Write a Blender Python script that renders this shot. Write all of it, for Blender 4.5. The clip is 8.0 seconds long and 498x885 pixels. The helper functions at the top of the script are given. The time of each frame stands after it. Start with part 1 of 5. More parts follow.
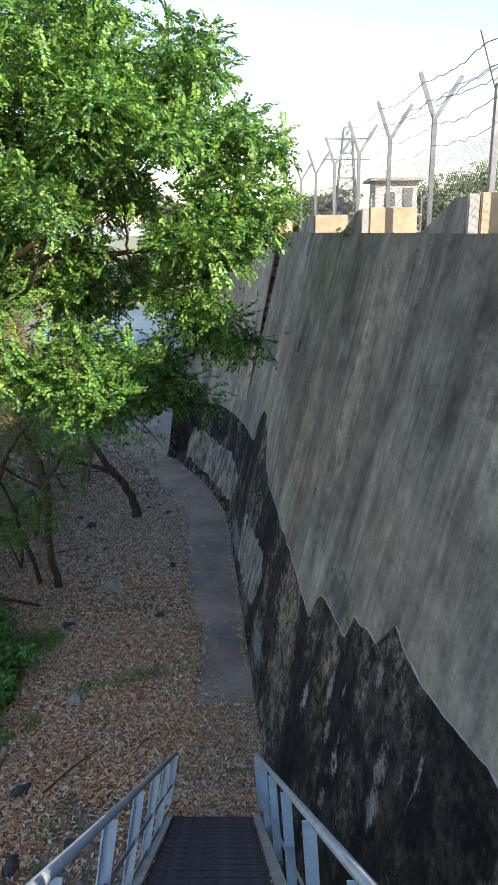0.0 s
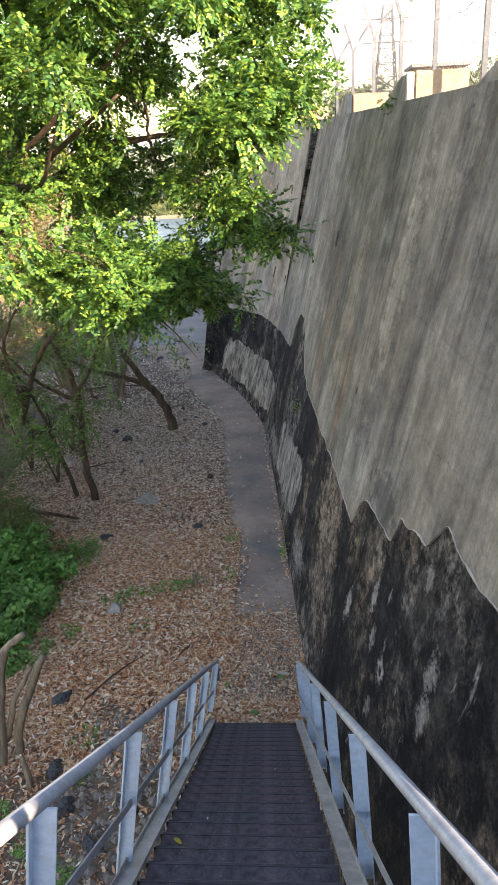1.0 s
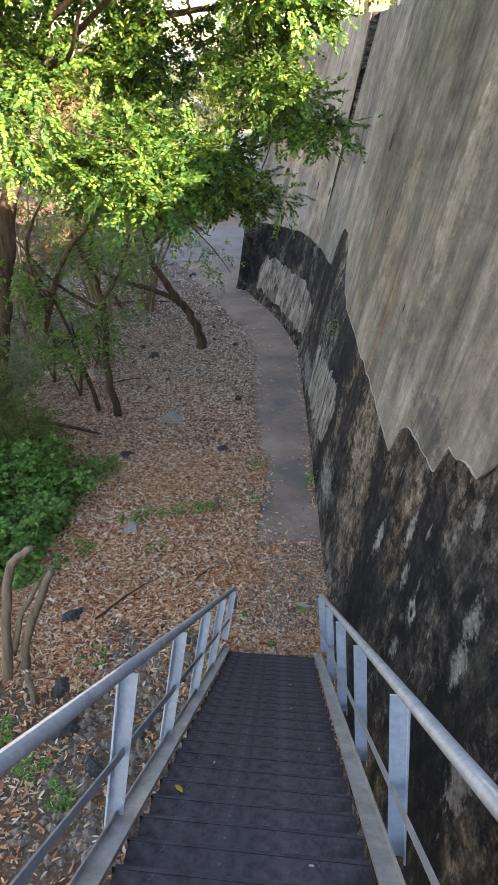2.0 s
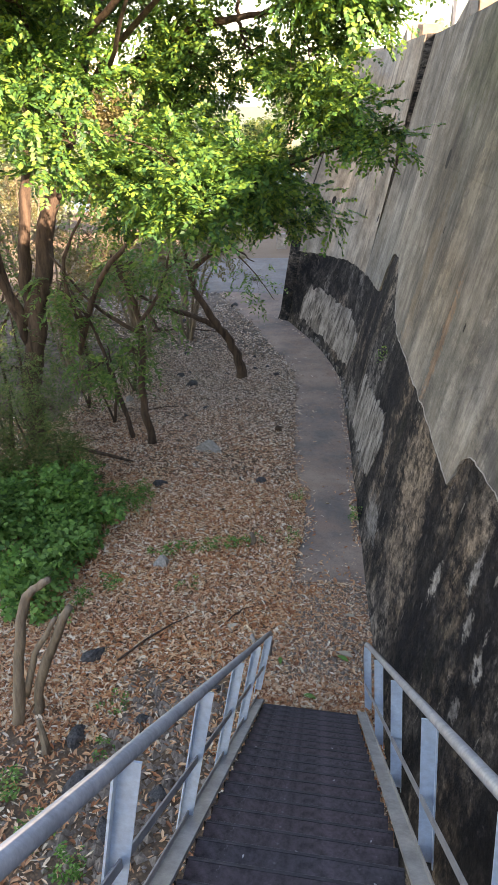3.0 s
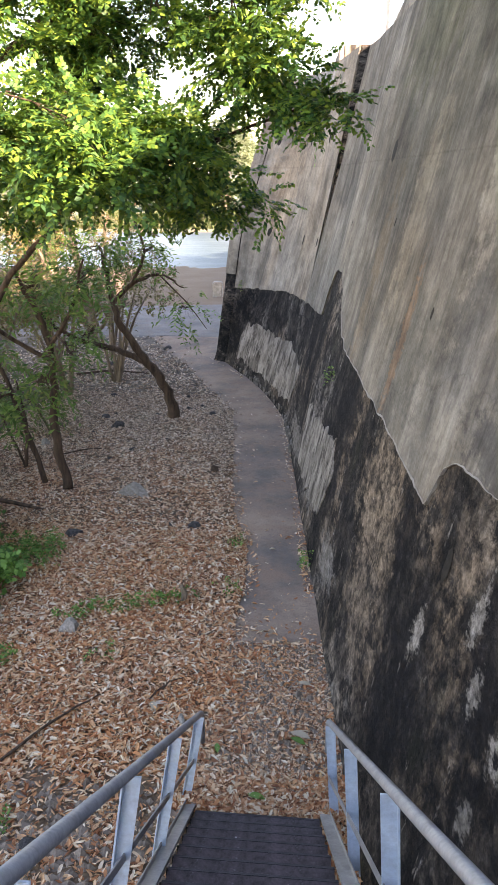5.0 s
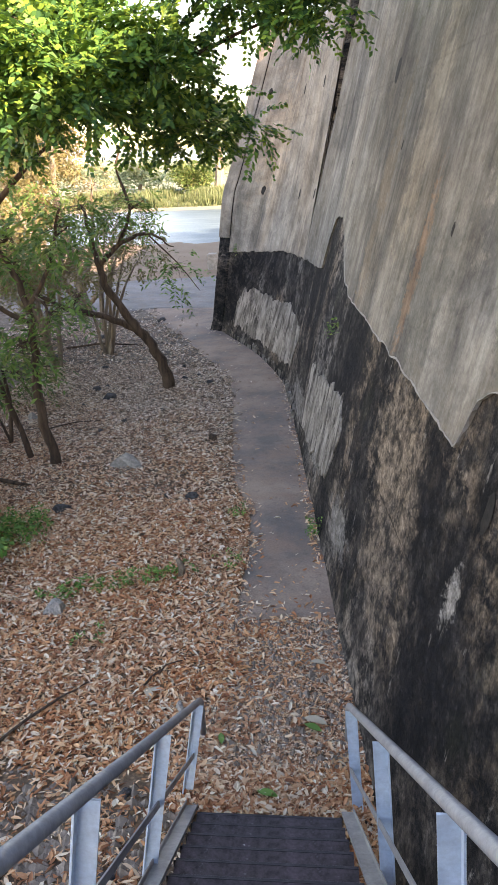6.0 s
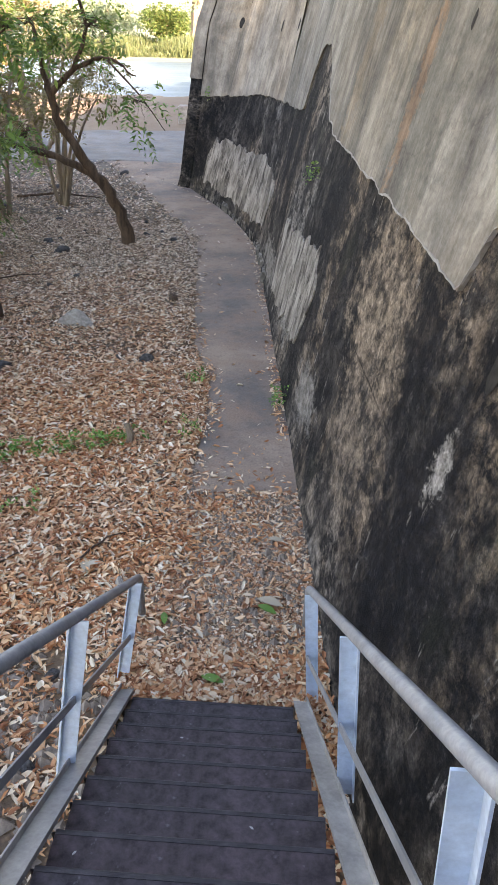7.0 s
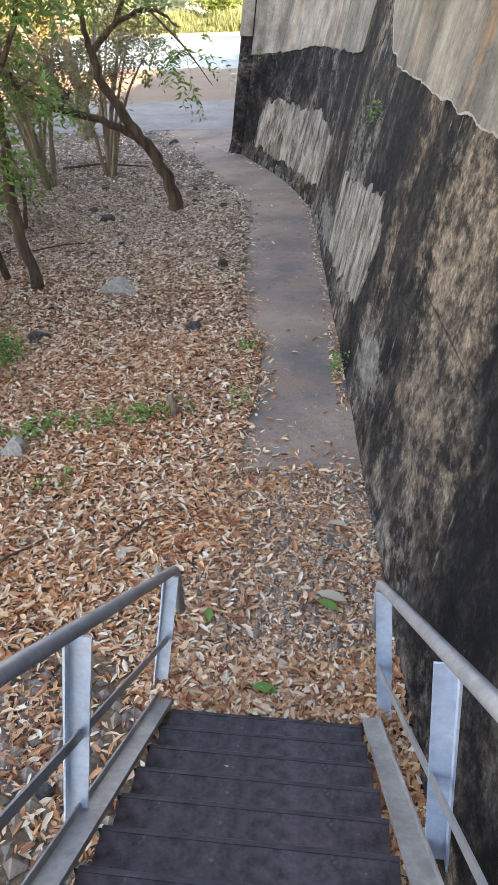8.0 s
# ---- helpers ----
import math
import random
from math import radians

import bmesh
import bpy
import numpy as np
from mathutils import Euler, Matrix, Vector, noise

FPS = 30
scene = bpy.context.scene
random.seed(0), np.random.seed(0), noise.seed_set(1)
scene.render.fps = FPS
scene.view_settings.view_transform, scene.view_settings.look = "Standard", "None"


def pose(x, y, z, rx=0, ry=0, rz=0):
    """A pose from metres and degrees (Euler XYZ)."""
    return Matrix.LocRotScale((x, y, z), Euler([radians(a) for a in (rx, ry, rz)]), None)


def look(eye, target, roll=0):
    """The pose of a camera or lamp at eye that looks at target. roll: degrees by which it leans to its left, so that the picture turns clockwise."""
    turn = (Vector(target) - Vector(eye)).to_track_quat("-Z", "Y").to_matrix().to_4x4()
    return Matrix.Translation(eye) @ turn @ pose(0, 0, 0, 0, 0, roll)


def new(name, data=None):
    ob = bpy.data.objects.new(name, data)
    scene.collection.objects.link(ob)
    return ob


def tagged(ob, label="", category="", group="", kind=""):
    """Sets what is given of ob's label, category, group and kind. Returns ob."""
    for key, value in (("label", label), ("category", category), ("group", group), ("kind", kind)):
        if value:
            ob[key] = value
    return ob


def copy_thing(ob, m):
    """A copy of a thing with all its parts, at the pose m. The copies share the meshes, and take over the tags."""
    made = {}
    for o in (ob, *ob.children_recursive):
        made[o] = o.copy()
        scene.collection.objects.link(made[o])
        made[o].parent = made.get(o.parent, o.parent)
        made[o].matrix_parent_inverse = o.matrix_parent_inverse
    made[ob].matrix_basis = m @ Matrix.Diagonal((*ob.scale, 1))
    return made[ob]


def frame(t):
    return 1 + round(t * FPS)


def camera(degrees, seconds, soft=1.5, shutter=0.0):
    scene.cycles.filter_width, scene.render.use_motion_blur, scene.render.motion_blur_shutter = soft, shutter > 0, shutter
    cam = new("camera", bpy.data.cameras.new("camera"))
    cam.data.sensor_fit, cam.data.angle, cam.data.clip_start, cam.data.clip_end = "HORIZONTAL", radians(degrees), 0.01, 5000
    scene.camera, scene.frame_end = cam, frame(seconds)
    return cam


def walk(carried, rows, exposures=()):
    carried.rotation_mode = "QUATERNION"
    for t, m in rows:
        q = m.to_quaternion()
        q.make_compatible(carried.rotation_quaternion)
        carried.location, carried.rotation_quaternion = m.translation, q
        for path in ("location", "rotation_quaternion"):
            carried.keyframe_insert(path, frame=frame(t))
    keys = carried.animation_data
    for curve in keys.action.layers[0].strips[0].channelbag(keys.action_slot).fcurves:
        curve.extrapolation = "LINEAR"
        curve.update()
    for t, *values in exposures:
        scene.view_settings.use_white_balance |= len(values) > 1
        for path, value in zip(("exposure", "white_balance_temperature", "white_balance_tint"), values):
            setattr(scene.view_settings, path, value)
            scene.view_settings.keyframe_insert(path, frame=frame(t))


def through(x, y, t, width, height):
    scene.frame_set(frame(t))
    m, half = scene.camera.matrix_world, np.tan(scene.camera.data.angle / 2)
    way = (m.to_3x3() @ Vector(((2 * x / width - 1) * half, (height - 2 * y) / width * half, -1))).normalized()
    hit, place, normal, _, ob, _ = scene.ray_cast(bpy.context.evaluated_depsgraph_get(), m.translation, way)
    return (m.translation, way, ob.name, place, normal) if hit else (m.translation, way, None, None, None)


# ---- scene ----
cam = camera(37.4, 8.0)
PATH = [
    (0, (0.207, -0.014, 7.225), (0.173, 1.906, 6.675), -0.3),
    (0.5, (0.223, 0.248, 7.05), (0.187, 2.134, 6.387), 0.5),
    (1, (0.225, 0.509, 6.802), (0.083, 2.354, 6.045), -2.7),
    (1.2, (0.23, 0.617, 6.716), (0.006, 2.437, 5.924), -2.9),
    (2.3, (0.104, 1.29, 6.24), (-0.097, 3.042, 5.296), -0.1),
    (2.5, (0.083, 1.401, 6.158), (-0.117, 3.163, 5.233), 0.0),
    (3, (0.022, 1.74, 5.926), (-0.3, 3.528, 5.089), -0.5),
    (3.5, (-0.024, 2.117, 5.677), (-0.256, 3.953, 4.92), 1.7),
    (4, (-0.015, 2.496, 5.394), (-0.156, 4.372, 4.716), 3.1),
    (5.3, (-0.037, 3.463, 4.638), (-0.223, 5.334, 3.955), -0.8),
    (5.5, (-0.033, 3.625, 4.518), (-0.209, 5.493, 3.825), -0.7),
    (6, (-0.065, 3.964, 4.243), (-0.252, 5.819, 3.52), -2.4),
    (6.5, (-0.062, 4.338, 3.975), (-0.153, 6.2, 3.25), -0.2),
    (7, (-0.078, 4.674, 3.684), (-0.164, 6.397, 2.672), 1.4),
    (7.5, (-0.074, 5.005, 3.437), (-0.16, 6.719, 2.41), 1.1),
    (7.6, (-0.064, 5.047, 3.404), (-0.211, 6.757, 2.377), -0.5),
    (8, (-0.102, 5.303, 3.216), (-0.341, 6.986, 2.162), -1.9),
]
walk(cam, [(t, look(eye, target, roll)) for t, eye, target, roll in PATH], exposures=((0, 1.52, 7000, 15), (0.5, 2.28, 8000, 20), (1.2, 2.2, 8400, 23), (2.5, 2.46, 8750, 25), (3, 2.38, 8800, 26), (4, 2.35, 8850, 27), (5.5, 2.68, 8700, 30), (6, 2.65, 8750, 29), (6.5, 2.38, 8700, 28), (7, 2.95, 9000, 28), (7.5, 3.2, 9150, 28), (8, 3.1, 9250, 28)))

# ---- light ----
SUN_EL, SUN_H = radians(23.8), Vector((0.74, -0.67, 0)).normalized()
world = bpy.data.worlds.new("sky")
scene.world = world
world.use_nodes = True
_sky = world.node_tree.nodes.new("ShaderNodeTexSky")
_sky.sky_type, _sky.sun_disc, _sky.sun_elevation = "NISHITA", False, SUN_EL
_sky.sun_rotation = math.atan2(SUN_H.x, SUN_H.y)
_sky.dust_density, _sky.air_density, _sky.ozone_density = 0.05, 1.15, 1.9
_bg = world.node_tree.nodes["Background"]
_bg.inputs["Strength"].default_value = 0.13
world.node_tree.links.new(_sky.outputs[0], _bg.inputs[0])
sun = new("sun", bpy.data.lights.new("sun", "SUN"))
sun.data.energy, sun.data.angle, sun.data.color = 4.8, radians(0.6), (1.0, 0.93, 0.82)
_dir = SUN_H * math.cos(SUN_EL) + Vector((0, 0, math.sin(SUN_EL)))
sun.matrix_world = look(_dir * 60 + Vector((0, 12, 0)), (0, 12, 0))


# ---- materials ----
class Mat:
    """A small node-material builder on object coordinates."""

    def __init__(self, name, rough=0.85, metal=0.0, spec=0.3):
        self.m = bpy.data.materials.new(name)
        self.m.use_nodes = True
        self.t = self.m.node_tree
        self.b = self.t.nodes["Principled BSDF"]
        self.b.inputs["Roughness"].default_value = rough
        self.b.inputs["Metallic"].default_value = metal
        self.b.inputs["Specular IOR Level"].default_value = spec
        self.co = self.t.nodes.new("ShaderNodeTexCoord").outputs["Object"]

    def link(self, a, b):
        self.t.links.new(a, b)

    def noise(self, scale, detail=5, rough=0.6, stretch=(1, 1, 1), shift=(0, 0, 0), turn=(0, 0, 0)):
        mp = self.t.nodes.new("ShaderNodeMapping")
        mp.inputs["Scale"].default_value = stretch
        mp.inputs["Location"].default_value = shift
        mp.inputs["Rotation"].default_value = turn
        self.link(self.co, mp.inputs["Vector"])
        n = self.t.nodes.new("ShaderNodeTexNoise")
        n.inputs["Scale"].default_value, n.inputs["Detail"].default_value, n.inputs["Roughness"].default_value = scale, detail, rough
        self.link(mp.outputs[0], n.inputs["Vector"])
        return n.outputs["Fac"]

    def cells(self, scale, stretch=(1, 1, 1)):
        mp = self.t.nodes.new("ShaderNodeMapping")
        mp.inputs["Scale"].default_value = stretch
        self.link(self.co, mp.inputs["Vector"])
        n = self.t.nodes.new("ShaderNodeTexVoronoi")
        n.inputs["Scale"].default_value = scale
        self.link(mp.outputs[0], n.inputs["Vector"])
        return n.outputs

    def ramp(self, fac, *stops):
        r = self.t.nodes.new("ShaderNodeValToRGB")
        e = r.color_ramp.elements
        while len(e) < len(stops):
            e.new(0.5)
        for el, (p, c) in zip(e, stops):
            el.position = p
            el.color = (c, c, c, 1) if isinstance(c, (int, float)) else (*c, 1)
        self.link(fac, r.inputs[0])
        return r.outputs[0]

    def mix(self, fac, a, b, mode="MIX"):
        n = self.t.nodes.new("ShaderNodeMix")
        n.data_type, n.blend_type = "RGBA", mode
        for k, v in ((0, fac), (6, a), (7, b)):
            sock = n.inputs[k]
            if isinstance(v, (int, float)):
                sock.default_value = (v, v, v, 1) if k else v
            elif isinstance(v, tuple):
                sock.default_value = (*v, 1)
            else:
                self.link(v, sock)
        return n.outputs[2]

    def random(self, island=True):
        if island:
            return self.t.nodes.new("ShaderNodeNewGeometry").outputs["Random Per Island"]
        return self.t.nodes.new("ShaderNodeObjectInfo").outputs["Random"]

    def axis(self, k, lo, hi):
        sep = self.t.nodes.new("ShaderNodeSeparateXYZ")
        self.link(self.co, sep.inputs[0])
        mr = self.t.nodes.new("ShaderNodeMapRange")
        mr.inputs[1].default_value, mr.inputs[2].default_value = lo, hi
        self.link(sep.outputs[k], mr.inputs[0])
        return mr.outputs[0]

    def bump(self, height, strength=0.5, dist=0.01):
        n = self.t.nodes.new("ShaderNodeBump")
        n.inputs["Strength"].default_value, n.inputs["Distance"].default_value = strength, dist
        self.link(height, n.inputs["Height"])
        self.link(n.outputs[0], self.b.inputs["Normal"])

    def colour(self, c):
        if isinstance(c, tuple):
            self.b.inputs["Base Color"].default_value = (*c, 1)
        else:
            self.link(c, self.b.inputs["Base Color"])
        return self

    def rough(self, v):
        self.link(v, self.b.inputs["Roughness"])

    def leafy(self, c, through):
        """Lets light through thin leaves."""
        tr = self.t.nodes.new("ShaderNodeBsdfTranslucent")
        self.link(c, tr.inputs[0])
        mx = self.t.nodes.new("ShaderNodeMixShader")
        mx.inputs[0].default_value = through
        self.link(self.b.outputs[0], mx.inputs[1])
        self.link(tr.outputs[0], mx.inputs[2])
        self.link(mx.outputs[0], self.t.nodes["Material Output"].inputs[0])


def spot(m, y, z, ry, rz):
    """A soft-edged stain on the wall, ragged by noise."""
    mp = m.t.nodes.new("ShaderNodeMapping")
    mp.vector_type = "POINT"
    mp.inputs["Scale"].default_value = (0, 1 / ry, 1 / rz)
    mp.inputs["Location"].default_value = (0, -y / ry, -z / rz)
    m.link(m.co, mp.inputs["Vector"])
    ln = m.t.nodes.new("ShaderNodeVectorMath")
    ln.operation = "LENGTH"
    m.link(mp.outputs[0], ln.inputs[0])
    ad = m.t.nodes.new("ShaderNodeMath")
    ad.operation = "MULTIPLY_ADD"
    m.link(m.noise(max(3.5, 1.6 / min(ry, rz)), 9, 0.75, (0.3, 0.8, 1.3), (y, z, 0)), ad.inputs[0])
    ad.inputs[1].default_value = 3.6
    m.link(ln.outputs["Value"], ad.inputs[2])
    sub = m.t.nodes.new("ShaderNodeMath")
    sub.operation = "SUBTRACT"
    m.link(ad.outputs[0], sub.inputs[0])
    sub.inputs[1].default_value = 1.8
    return m.ramp(sub.outputs[0], (0.55, 1.0), (1.0, 0.0))


def coat_material(name, light, mid, dark, warm, stains=()):
    m = Mat(name, 0.92, spec=0.15)
    streak = m.noise(1.0, 7, 0.68, (0.1, 1.0, 0.22))
    fine = m.noise(1.0, 6, 0.6, (0.1, 2.0, 0.9), (3, 1, 2))
    blot = m.noise(0.6, 6, 0.62, (0.2, 1, 0.6), (5, 2, 9))
    blot2 = m.noise(1.7, 6, 0.65, (0.2, 1, 0.7), (1, 8, 4))
    grain = m.noise(30, 5, 0.75)
    c = m.mix(m.ramp(streak, (0.38, 0.0), (0.58, 1.0)), dark, mid)
    c = m.mix(m.ramp(blot2, (0.38, 0.0), (0.68, 0.8)), c, light)
    c = m.mix(m.ramp(blot, (0.42, 0.0), (0.66, 0.75)), c, warm)
    c = m.mix(m.ramp(fine, (0.5, 0.0), (0.75, 0.45)), c, light)
    rust = m.noise(1.0, 5, 0.55, (0.1, 0.9, 0.1), (11, 4, 0))
    c = m.mix(m.ramp(rust, (0.6, 0.0), (0.74, 0.2)), c, (0.24, 0.18, 0.125))
    run = m.noise(1.0, 7, 0.65, (0.1, 1.3, 0.14), (1, 7, 3))
    c = m.mix(m.ramp(run, (0.52, 0.0), (0.66, 0.7)), c, (0.075, 0.073, 0.07))
    for (y, z, ry, rz), col, k in stains:
        f = m.mix(1.0, spot(m, y, z, ry, rz), k, "MULTIPLY")
        c = m.mix(f, c, col)
    mott = m.noise(3.2, 9, 0.78, (0.3, 0.7, 1.0), (2, 2, 6))
    c = m.mix(0.75, c, m.ramp(mott, (0.32, 0.55), (0.5, 0.95), (0.68, 1.3)), "MULTIPLY")
    drip = m.noise(1.0, 7, 0.7, (0.2, 4.5, 0.4), (8, 3, 1))
    c = m.mix(0.5, c, m.ramp(drip, (0.35, 0.6), (0.65, 1.3)), "MULTIPLY")
    line = m.noise(1.0, 6, 0.75, (0.2, 13, 0.55), (2, 9, 4))
    c = m.mix(0.5, c, m.ramp(line, (0.34, 0.6), (0.5, 1.0), (0.68, 1.3)), "MULTIPLY")
    cloud = m.noise(0.9, 8, 0.72, (0.3, 0.9, 0.8), (7, 3, 5))
    c = m.mix(0.8, c, m.ramp(cloud, (0.36, 0.55), (0.5, 1.0), (0.64, 1.35)), "MULTIPLY")
    joint = m.axis(2, 4.6, 5.6)
    wob = m.mix(0.06, joint, mott, "ADD")
    c = m.mix(1.0, c, m.ramp(wob, (0.455, 1.0), (0.47, 0.84), (0.485, 1.0)), "MULTIPLY")
    vor = m.t.nodes.new("ShaderNodeTexVoronoi")
    vor.feature = "DISTANCE_TO_EDGE"
    vor.inputs["Scale"].default_value = 0.24
    wv = m.t.nodes.new("ShaderNodeVectorMath")
    wv.operation = "MULTIPLY_ADD"
    nz = m.t.nodes.new("ShaderNodeTexNoise")
    nz.inputs["Scale"].default_value, nz.inputs["Detail"].default_value = 1.6, 6
    m.link(m.co, nz.inputs["Vector"])
    m.link(nz.outputs["Color"], wv.inputs[0])
    wv.inputs[1].default_value = (0.9, 0.9, 0.9)
    m.link(m.co, wv.inputs[2])
    m.link(wv.outputs[0], vor.inputs["Vector"])
    c = m.mix(1.0, c, m.ramp(vor.outputs["Distance"], (0.0, 0.82), (0.004, 1.0)), "MULTIPLY")
    c = m.mix(0.5, c, m.ramp(grain, (0.3, 0.6), (0.7, 1.25)), "MULTIPLY")
    m.colour(c)
    m.bump(m.mix(0.5, mott, grain), 0.5, 0.015)
    return m.m


M_COAT = coat_material("weathered_grey_render", (0.33, 0.308, 0.268), (0.225, 0.21, 0.182), (0.095, 0.091, 0.083), (0.25, 0.212, 0.165),
                       (((6.3, 6.3, 1.6, 1.2), (0.1, 0.1, 0.1), 0.15), ((10.3, 3.1, 0.9, 0.8), (0.14, 0.14, 0.125), 0.6), ((8.0, 6.9, 0.25, 0.9), (0.4, 0.37, 0.32), 0.5), ((4.4, 6.4, 1.3, 1.3), (0.36, 0.325, 0.27), 0.6), ((9.2, 5.2, 0.35, 1.6), (0.45, 0.40, 0.33), 0.7), ((11.6, 4.6, 0.5, 1.3), (0.40, 0.34, 0.26), 0.6), ((8.6, 3.6, 1.0, 0.6), (0.13, 0.13, 0.13), 0.4), ((13.4, 6.6, 1.7, 1.0), (0.17, 0.17, 0.11), 0.55), ((7.6, 3.15, 0.7, 0.3), (0.07, 0.07, 0.07), 0.7), ((13.0, 3.6, 0.35, 1.6), (0.28, 0.21, 0.14), 0.5), ((10.7, 3.2, 0.16, 0.9), (0.36, 0.2, 0.11), 0.45)))
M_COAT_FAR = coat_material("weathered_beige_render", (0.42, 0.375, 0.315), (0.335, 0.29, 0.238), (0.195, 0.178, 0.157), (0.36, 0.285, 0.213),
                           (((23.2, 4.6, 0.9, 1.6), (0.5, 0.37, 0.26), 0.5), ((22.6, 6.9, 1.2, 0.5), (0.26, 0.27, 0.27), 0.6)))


def base_material():
    m = Mat("black_stained_masonry", 0.9, spec=0.15)
    big = m.noise(0.8, 7, 0.66, (0.2, 1.1, 0.6), (2, 3, 1))
    str1 = m.noise(1.0, 9, 0.8, (0.2, 2.1, 2.3))
    spots = m.noise(4.6, 9, 0.8, (0.3, 0.9, 1.15))
    warm = m.noise(0.5, 4, 0.5, (0.2, 1, 1), (7, 1.2, 4))
    grain = m.noise(26, 6, 0.8, (1, 1.0, 0.8))
    c = m.mix(m.ramp(str1, (0.46, 0.0), (0.64, 1.0)), (0.008, 0.0085, 0.010), (0.062, 0.056, 0.051))
    pale = m.mix(m.ramp(warm, (0.4, 0.0), (0.6, 1.0)), (0.2, 0.187, 0.172), (0.24, 0.185, 0.137))
    sel = m.mix(1.0, m.ramp(big, (0.47, 0.0), (0.58, 1.0)), m.ramp(spots, (0.44, 0.0), (0.56, 1.0)), "MULTIPLY")
    c = m.mix(sel, c, pale)
    tan = m.mix(m.ramp(spots, (0.42, 0.0), (0.56, 1.0)), (0.045, 0.038, 0.032), (0.26, 0.205, 0.155))
    c = m.mix(spot(m, 9.85, 1.82, 0.95, 0.7), c, tan)
    c = m.mix(spot(m, 9.3, 1.05, 0.75, 0.55), c, m.mix(m.ramp(spots, (0.42, 0.0), (0.58, 1.0)), (0.03, 0.028, 0.027), (0.2, 0.16, 0.125)))
    black = (0.009, 0.0095, 0.012)
    for y, z, ry, rz, k in ((7.9, 1.2, 0.5, 0.9, 0.75), (6.6, 2.4, 0.7, 0.8, 0.85), (12.3, 2.0, 0.85, 0.5, 0.85), (5.0, 2.6, 0.8, 1.6, 0.7), (7.0, 0.6, 1.5, 0.9, 0.62), (5.2, 1.0, 1.6, 1.4, 0.6), (17.0, 2.0, 1.3, 1.0, 0.7), (8.35, 0.5, 0.7, 0.6, 0.65),
                            (6.2, 1.4, 0.7, 0.6, 0.62), (11.3, 1.5, 0.35, 0.6, 0.85), (14.6, 2.2, 0.8, 0.7, 0.8), (9.5, 0.3, 0.4, 0.3, 0.7), (12.0, 0.95, 0.3, 0.35, 0.7), (8.8, 2.1, 0.25, 0.6, 0.8)):
        c = m.mix(m.mix(1.0, spot(m, y, z, ry, rz), k, "MULTIPLY"), c, black)
    ash = (0.27, 0.255, 0.235)
    for y, z, ry, rz, k in ((7.92, 1.67, 0.12, 0.22, 0.9), (6.38, 1.95, 0.13, 0.13, 0.95), (7.14, 2.3, 0.1, 0.2, 0.8), (6.86, 1.99, 0.09, 0.15, 0.7), (5.93, 3.29, 0.1, 0.16, 0.7), (5.35, 2.77, 0.13, 0.2, 0.7), (5.27, 2.41, 0.14, 0.18, 0.75),
                            (11.2, 0.42, 0.6, 0.3, 0.62), (13.4, 0.35, 0.5, 0.25, 0.6), (16.4, 0.2, 1.1, 0.3, 0.6), (6.44, 1.46, 0.1, 0.12, 0.6), (4.6, 2.0, 0.18, 0.25, 0.6)):
        c = m.mix(m.mix(1.0, spot(m, y, z, ry, rz), k, "MULTIPLY"), c, ash)
    c = m.mix(spot(m, 6.38, 1.94, 0.05, 0.055), c, black)
    fleck = m.noise(2.6, 7, 0.75, (0.2, 1.5, 0.5), (9, 9, 9))
    c = m.mix(m.ramp(fleck, (0.62, 0.0), (0.67, 0.75)), c, (0.27, 0.255, 0.235))
    moss = m.noise(1.2, 5, 0.6, (0.2, 1, 0.6), (4, 14, 2))
    c = m.mix(m.ramp(moss, (0.62, 0.0), (0.74, 0.3)), c, (0.06, 0.065, 0.04))
    lift = m.mix(0.04, m.axis(2, 0.9, 1.9), spots, "ADD")
    seam = m.mix(spot(m, 9.5, 1.4, 0.9, 0.3), 1.0, m.ramp(lift, (0.508, 1.0), (0.52, 0.25), (0.532, 1.0)))
    c = m.mix(1.0, c, seam, "MULTIPLY")
    pit = m.noise(10, 8, 0.85, (0.5, 1.0, 1.2), (6, 2, 8))
    c = m.mix(0.85, c, m.ramp(pit, (0.36, 0.35), (0.5, 0.92), (0.62, 1.8)), "MULTIPLY")
    c = m.mix(m.ramp(pit, (0.6, 0.0), (0.68, 0.3)), c, (0.2, 0.18, 0.16))
    c = m.mix(0.8, c, m.ramp(grain, (0.32, 0.45), (0.68, 1.5)), "MULTIPLY")
    m.colour(c)
    m.bump(m.mix(0.5, pit, grain), 0.8, 0.03)
    return m.m


M_BASE = base_material()


def pale_patch_material():
    m = Mat("pale_lime_patch", 0.92, spec=0.15)
    st = m.noise(1.0, 9, 0.78, (0.3, 4.2, 1.5))
    bl = m.noise(3.0, 6, 0.7, shift=(3, 3, 3))
    c = m.mix(m.ramp(st, (0.43, 0.0), (0.56, 1.0)), (0.045, 0.041, 0.037), (0.38, 0.352, 0.312))
    c = m.mix(m.ramp(bl, (0.42, 0.0), (0.66, 0.85)), c, (0.17, 0.155, 0.135))
    m.colour(c)
    m.bump(st, 0.4, 0.012)
    return m.m


M_PATCH = pale_patch_material()


